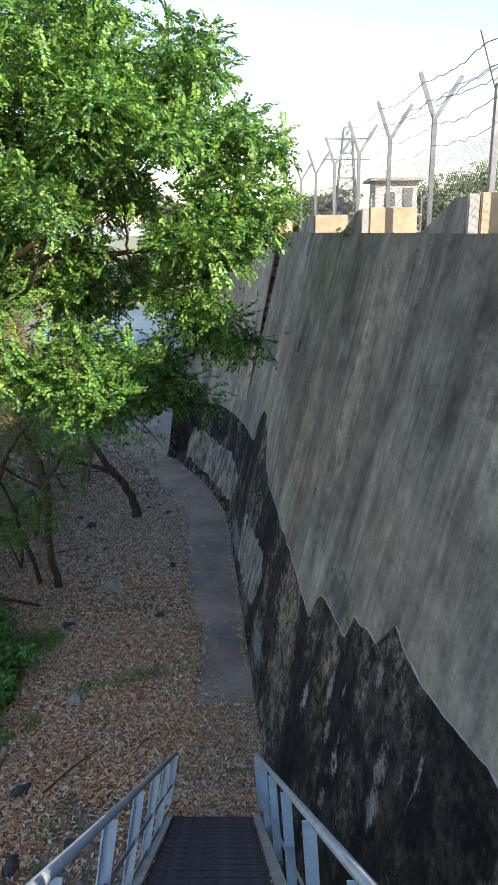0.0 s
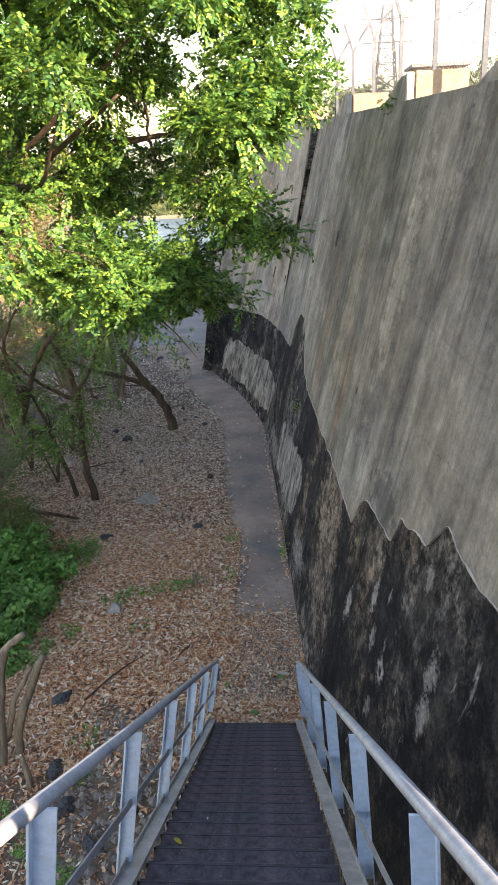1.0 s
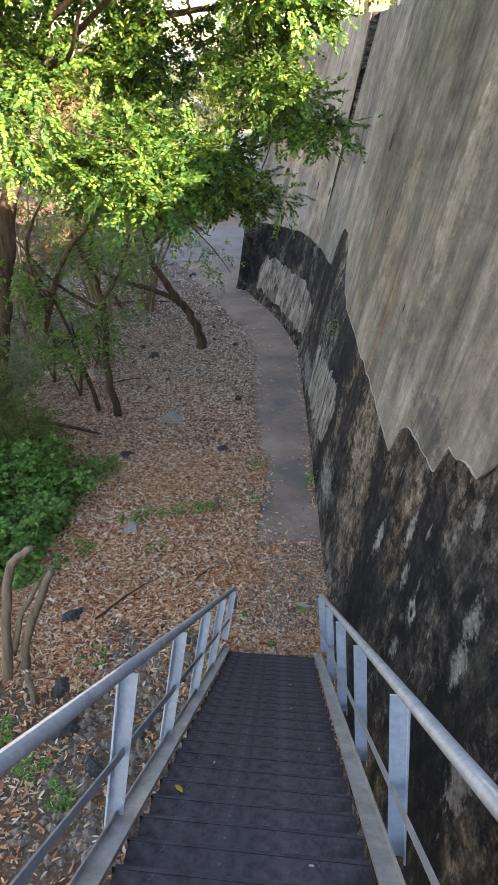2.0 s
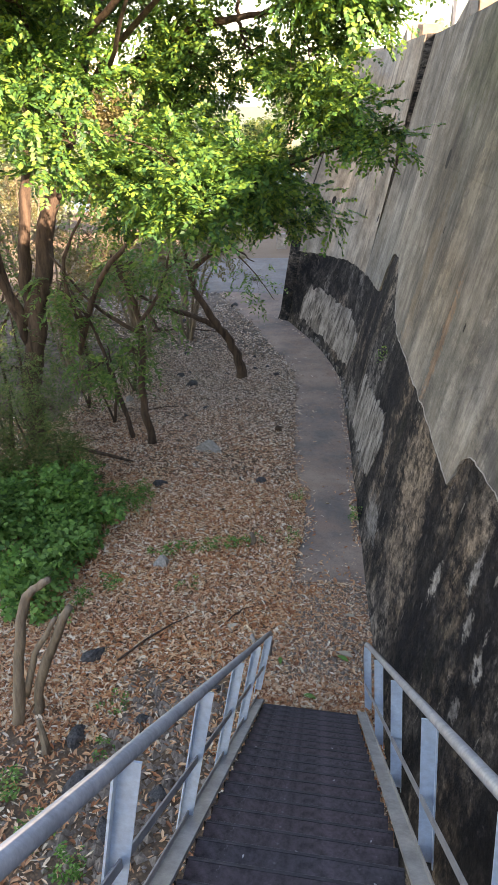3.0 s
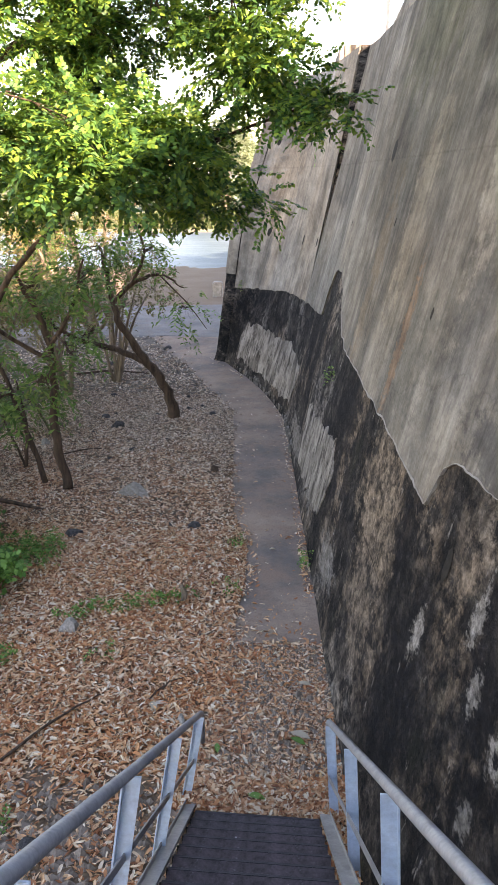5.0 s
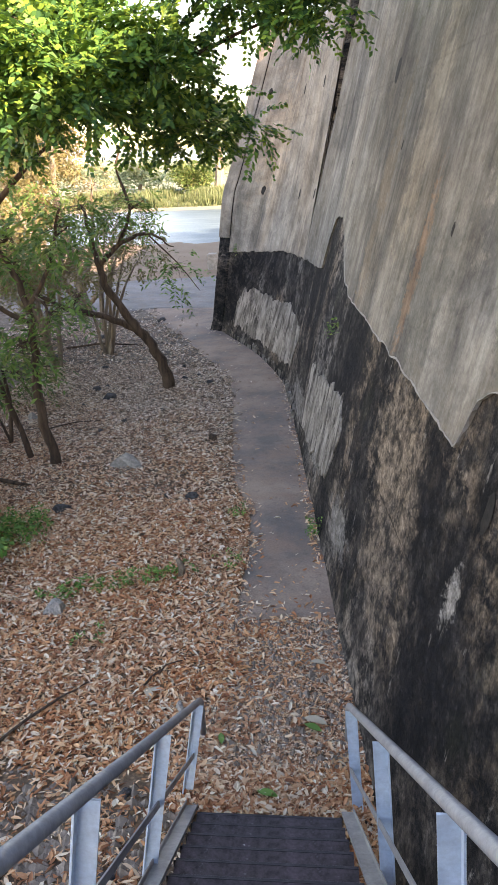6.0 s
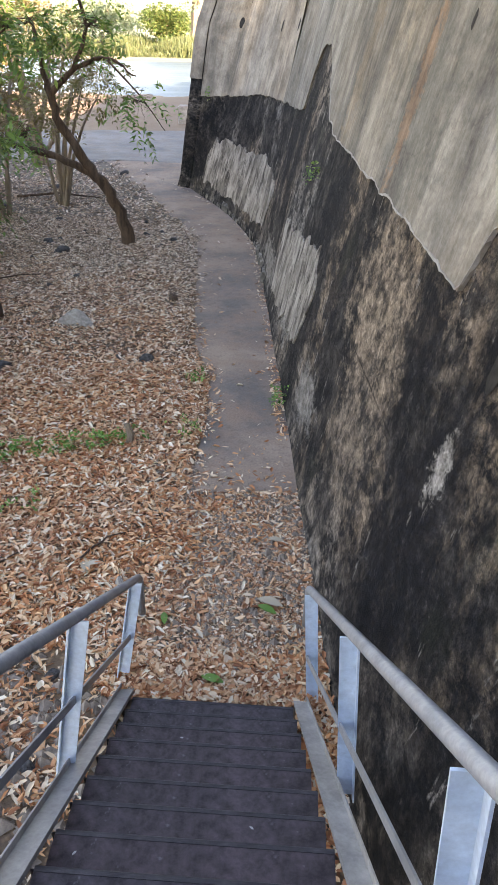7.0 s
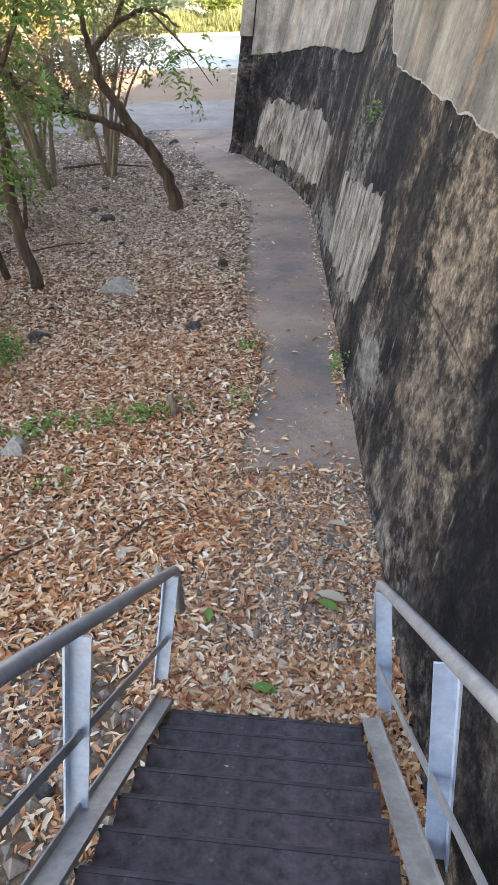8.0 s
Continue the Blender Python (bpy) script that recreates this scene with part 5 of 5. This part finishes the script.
# Leaves heaped between the stair and the wall.
P, S = litter_cloud(1400, 0.1, 0.5, 6.4, 7.9, (0.035, 0.08), 0.05, lambda x, y: np.where(x > wall_foot(y) - 0.01, 0, np.clip((y - 6.2) / 1.0, 0, 1)))
V = flat_leaves(P, S, 0.24, 0.5)
tagged(new("leaf_drift", quick_mesh("leaf_drift", V, leaf_faces(V), M_LITTER)), "brown leaves heaped between stair and wall", "leaf litter", kind="stuff")


def gravel(n, x0, x1, y0, y1, keep, lb, size=(0.012, 0.035)):
    P, S = litter_cloud(n, x0, x1, y0, y1, size, 0.012, keep)
    o = np.array([(1, 0, 0), (0, 1, 0), (-1, 0, 0), (0, -1, 0), (0, 0, 0.8), (0, 0, -0.8)], float)
    m = len(P)
    V = (P[:, None, :] + o[None] * S[:, None, None] * _rng.uniform(0.5, 1.2, (m, 6, 1))).reshape(-1, 3)
    F = [(6 * i + a, 6 * i + b, 6 * i + 4) for i in range(m) for a, b in ((0, 1), (1, 2), (2, 3), (3, 0))]
    me = bpy.data.meshes.new("gravel")
    me.from_pydata(V.tolist(), [], F)
    me.materials.append(M_GRAVEL)
    tagged(new("gravel", me), lb, "gravel", kind="stuff")


gravel(3000, -1.3, 0.3, 8.1, 10.9, lambda x, y: np.where(x > wall_foot(y), 0, 0.8), "grey gravel and grit before the path")
gravel(5000, -5.5, -1.5, 13.5, 21, lambda x, y: np.where(x > path_left(y), 0, 0.8), "grey stones among the litter")
gravel(2500, -4.5, -1.0, 4.0, 8.5, lambda x, y: np.full(x.shape, 0.9), "grey gravel beside the stairs")

gravel(900, -2.6, -1.05, 5.0, 8.3, lambda x, y: np.clip((-0.9 - x) / 0.4, 0, 1) * np.clip((8.3 - y) / 0.6, 0, 1), "grey broken stones beside the stairs", (0.03, 0.085))
gravel(160, -1.0, 0.2, 8.3, 10.2, lambda x, y: np.where(x > wall_foot(y) - 0.05, 0, 1.0), "grey stones in the trodden grit", (0.02, 0.055))

# Single leaves and twigs that stand out.
def big_leaf(x, y, z, s, turn, mat, label):
    V, F = [], []
    for i in range(7):
        t = i / 6
        w = 0.5 * s * 0.42 * math.sin(math.pi * min(1, t * 0.96 + 0.03)) ** 0.8
        h = 0.05 * s * math.sin(math.pi * t)
        V += [(-w, (t - 0.5) * s, 0.006 + h + 0.25 * w), (0, (t - 0.5) * s, 0.006 + h), (w, (t - 0.5) * s, 0.006 + h + 0.25 * w)]
    for i in range(6):
        a = i * 3
        F += [(a, a + 1, a + 4, a + 3), (a + 1, a + 2, a + 5, a + 4)]
    ob = solid("fallen_leaf", V, F, mat, None, label, True)
    ob.matrix_basis = pose(x, y, z, 0, 0, turn)
    return tagged(ob, category="leaf", group="single fallen leaves")


M_PALELEAF = leaf_material("pale_dead_leaf", (0.5, 0.42, 0.31), (0.6, 0.52, 0.4), through=0.1, island=False)
for x, y, s, a, mt, lb in ((-1.55, 9.05, 0.16, 30, M_PALELEAF, "large pale curled dead leaf"), (-1.5, 9.1, 0.14, 110, M_PALELEAF, "large pale curled dead leaf"), (-0.1, 8.75, 0.2, 70, M_PALELEAF, "long pale fallen leaf on the litter"),
                           (-0.12, 8.68, 0.16, 60, M_HERB, "green fallen leaf on the litter"), (-0.85, 8.55, 0.12, 10, M_HERB, "green fallen leaf on the litter"), (-0.45, 8.02, 0.16, 75, M_HERB, "green fallen leaf on the litter"), (-0.08, 9.5, 0.14, 80, M_PALELEAF, "pale fallen leaf on the litter")):
    big_leaf(x, y, ground_z(x, y) + 0.03, s, a, mt, lb)
k = 18
yl = Y_FOOT - k * GOING - 0.06
big_leaf(stair_at(yl).x + 0.1, yl, Z_FOOT + k * RISE + 0.004, 0.065, 50, M_YELLOW, "small yellow leaf on a stair tread")
M_CHIP = simple("pale_chip", (0.42, 0.41, 0.4), (0.6, 0.58, 0.56), 9.0, bump=0)
for k in range(30):
    n = rnd.randint(0, 33)
    y = Y_FOOT - n * GOING - rnd.uniform(0.03, 0.19)
    big_leaf(stair_at(y).x + rnd.uniform(0.08, 0.96), y, Z_FOOT + n * RISE - 0.003, rnd.uniform(0.014, 0.03), rnd.uniform(0, 180), M_CHIP, "tiny pale fleck of leaf on a tread")
for (x0, y0), (x1, y1), r in (((-2.75, 8.2), (-2.1, 9.2), 0.016), ((-1.62, 9.15), (-1.3, 9.55), 0.01), ((-4.9, 16.0), (-3.9, 16.5), 0.015), ((-6.5, 22.0), (-4.6, 22.6), 0.03), ((-6.3, 13.79), (-4.28, 13.5), 0.05)):
    line = bent([(x0, y0, ground_z(x0, y0) + 0.04), ((x0 + x1) / 2, (y0 + y1) / 2 + 0.05, ground_z(x0, y0) + 0.06), (x1, y1, ground_z(x1, y1) + 0.03)], [r, r * 0.8, r * 0.4], rnd, 5, 0.01)
    V, F = tubes([line], 6)
    tagged(solid("fallen_branch", V, F, M_BARK, smooth=True), "thin dry branch lying in the litter", "branch", "fallen branches")
stump_lines = [bent([(-3.49, 7.14, -0.2), (-3.42, 7.16, 0.5), (-3.25, 7.22, 1.42), (-3.12, 7.22, 1.62), (-2.94, 7.22, 1.76)], [0.075, 0.062, 0.05, 0.042, 0.034], rnd, 4, 0.014),
               bent([(-3.36, 7.3, -0.2), (-3.2, 7.28, 0.5), (-2.78, 7.22, 1.45)], [0.06, 0.052, 0.04], rnd, 5, 0.014),
               bent([(-3.38, 7.2, 0.25), (-3.22, 7.22, 0.8), (-2.93, 7.22, 1.3)], [0.04, 0.034, 0.022], rnd, 4, 0.012)]
V, F = tubes(stump_lines, 8)
tagged(solid("dead_stump", V, F, M_BARK_PALE, smooth=True), "broken grey stump with three dead stems", "stump")

for x, y, h, r, lb in ((-1.62, 11.05, 0.07, 0.045, "short splintered wooden stub in the litter"), (-3.04, 6.8, 0.34, 0.05, "short broken grey stub beside the stump")):
    V, F = tubes([bent([(x, y, ground_z(x, y) - 0.08), (x + 0.02, y, 0.02), (x - 0.03, y + 0.02, h)], [r, r * 0.85, r * 0.45], rnd, 4, 0.008)], 7)
    tagged(solid("wood_stub", V, F, M_BARK_PALE), lb, "stub")

# ---- distance ----
def far_bush(name, x, y, r, h, n, mat, leaf, seed, label, z0=0.0):
    rng = np.random.default_rng(seed)
    rr = random.Random(seed)
    root = tagged(new(name), label, "tree" if h > 4 else "bush")
    V, F = tubes([bent([(x, y, z0 - 0.2), (x + 0.1 * r, y, z0 + h * 0.35), (x, y, z0 + h * 0.7)], [0.06 * h, 0.05 * h, 0.015 * h], rr, 4, 0.02)], 7)
    solid("trunk", V, F, M_BARK_PALE, root)
    lumps = [((x + rr.uniform(-0.6, 0.6) * r, y + rr.uniform(-0.5, 0.5) * r, z0 + h * rr.uniform(0.3, 0.85)), (r * 0.45, r * 0.45, h * 0.2), n // 8) for _ in range(8)]
    leaf_part("crown", rng, lumps, mat, root, (leaf * 1.5, leaf * 3), 3, leaf, 0.35, 0.3)
    return root


far_bush("river_bush", -15.2, 98, 2.8, 4.0, 1100, M_LEAF_DARK, 0.32, 1, "dark green rounded bush on the far bank", 0.2)
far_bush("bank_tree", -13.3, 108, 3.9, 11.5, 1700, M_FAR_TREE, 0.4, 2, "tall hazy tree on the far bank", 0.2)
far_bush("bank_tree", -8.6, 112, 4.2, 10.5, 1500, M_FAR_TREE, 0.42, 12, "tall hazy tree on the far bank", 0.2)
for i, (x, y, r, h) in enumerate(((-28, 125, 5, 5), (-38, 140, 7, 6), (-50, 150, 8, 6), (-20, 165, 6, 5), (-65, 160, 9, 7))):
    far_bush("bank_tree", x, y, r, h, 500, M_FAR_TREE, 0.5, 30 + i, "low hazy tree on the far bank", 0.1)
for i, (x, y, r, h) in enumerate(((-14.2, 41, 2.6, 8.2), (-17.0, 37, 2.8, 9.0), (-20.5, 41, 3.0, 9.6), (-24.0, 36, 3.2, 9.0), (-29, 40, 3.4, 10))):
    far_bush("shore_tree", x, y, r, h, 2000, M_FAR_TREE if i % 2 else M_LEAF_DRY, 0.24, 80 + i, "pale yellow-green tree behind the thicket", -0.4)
rngf = np.random.default_rng(5)
n = 30000
P = np.stack([rngf.uniform(-30, 2, n), rngf.uniform(86, 102, n), np.zeros(n)], 1)
P[:, 2] = [ground_z(a, b) for a, b in zip(P[:, 0], P[:, 1])]
a = rngf.uniform(0, math.pi, n)
s = np.stack([np.cos(a), np.sin(a), np.zeros(n)], 1) * 0.045
h = rngf.uniform(0.4, 1.0, n) * (0.9 + 0.6 * np.sin(P[:, 0] * 0.9 + np.sin(P[:, 1])))
up = np.stack([rngf.normal(0, 0.2, n), rngf.normal(0, 0.2, n), h], 1)
V = np.stack([P - s, P + s, P + s * 0.6 + up * 0.8, P + up], 1).reshape(-1, 3)
tagged(new("river_grass", quick_mesh("river_grass", V, np.arange(len(V)).reshape(-1, 4), M_REED)), "yellow-green tall grass on the far bank", "grass", kind="stuff")

# Low concrete marker beyond the wall's end.
bm = bmesh.new()
box(bm, (-4.95, 37.2, -0.7), (-4.5, 37.65, 0.3), 0.05)
tagged(part("concrete_block", bm, M_ROCK_PALE), "weathered low concrete block at the sandy bank", "block")

# Guard cabin, pylon and trees seen over the crest.
cabin = tagged(new("guard_cabin"), "small pale two-storey guard cabin with a flat roof and balcony", "cabin")
cx, cy, cz = 7.2, 42.0, 6.99
for nm, lo, hi, mt in (("wall", (-1.0, -1.1, 0.0), (1.2, 1.1, 2.75), M_WALLPAINT), ("roof", (-1.35, -1.5, 2.75), (1.5, 1.4, 2.9), M_ROOF), ("balcony", (-1.25, -1.9, 1.0), (1.35, -1.12, 1.1), M_ROOF),
                       ("door", (0.45, -1.14, 1.1), (0.95, -1.105, 2.4), M_GALV), ("window", (-0.5, -1.14, 1.5), (0.05, -1.105, 2.2), M_GLASS), ("window", (-1.04, -0.6, 1.5), (-1.005, 0.3, 2.2), M_GLASS)):
    bm = bmesh.new()
    box(bm, tuple(a + b for a, b in zip(lo, (cx, cy, cz))), tuple(a + b for a, b in zip(hi, (cx, cy, cz))), 0.01)
    part(nm, bm, mt, cabin)
for x in (-1.2, -0.4, 0.45, 1.3):
    bm = bmesh.new()
    box(bm, (cx + x - 0.04, cy - 1.88, cz), (cx + x + 0.04, cy - 1.8, cz + 1.95))
    part("balcony_post", bm, M_GALV, cabin)
crest_ground = tagged(solid("reservoir_bank", [(3, 24, 7.0), (200, -30, 7.0), (300, 45, 7.0), (16, 47, 7.0), (1.8, 46, 7.0)], [(0, 1, 2, 3, 4)], M_GROUND), "level bank behind the dam crest", "ground", kind="structure")
pylon_lines = []
px, py, pz, ph = 3.9, 34.0, 6.9, 4.6
cs = lambda t: [(px + a * (0.55 - 0.38 * t), py + b * (0.55 - 0.38 * t), pz + ph * t) for a, b in ((-1, -1), (1, -1), (1, 1), (-1, 1))]
for i in range(9):
    a, b = cs(i / 9), cs((i + 1) / 9)
    for k in range(4):
        pylon_lines += [[(a[k], 0.02), (b[k], 0.02)], [(a[k], 0.012), (b[(k + 1) % 4], 0.012)], [(a[(k + 1) % 4], 0.012), (b[k], 0.012)], [(b[k], 0.012), (b[(k + 1) % 4], 0.012)]]
for t in (0.72, 0.9):
    pylon_lines.append([((px - 1.0, py, pz + ph * t), 0.02), ((px + 1.0, py, pz + ph * t), 0.02)])
V, F = tubes([[(p, r * 1.8) for p, r in line] for line in pylon_lines], 4)
tagged(solid("lattice_pylon", V, F, M_WIRE), "grey steel lattice pylon behind the fence", "pylon")
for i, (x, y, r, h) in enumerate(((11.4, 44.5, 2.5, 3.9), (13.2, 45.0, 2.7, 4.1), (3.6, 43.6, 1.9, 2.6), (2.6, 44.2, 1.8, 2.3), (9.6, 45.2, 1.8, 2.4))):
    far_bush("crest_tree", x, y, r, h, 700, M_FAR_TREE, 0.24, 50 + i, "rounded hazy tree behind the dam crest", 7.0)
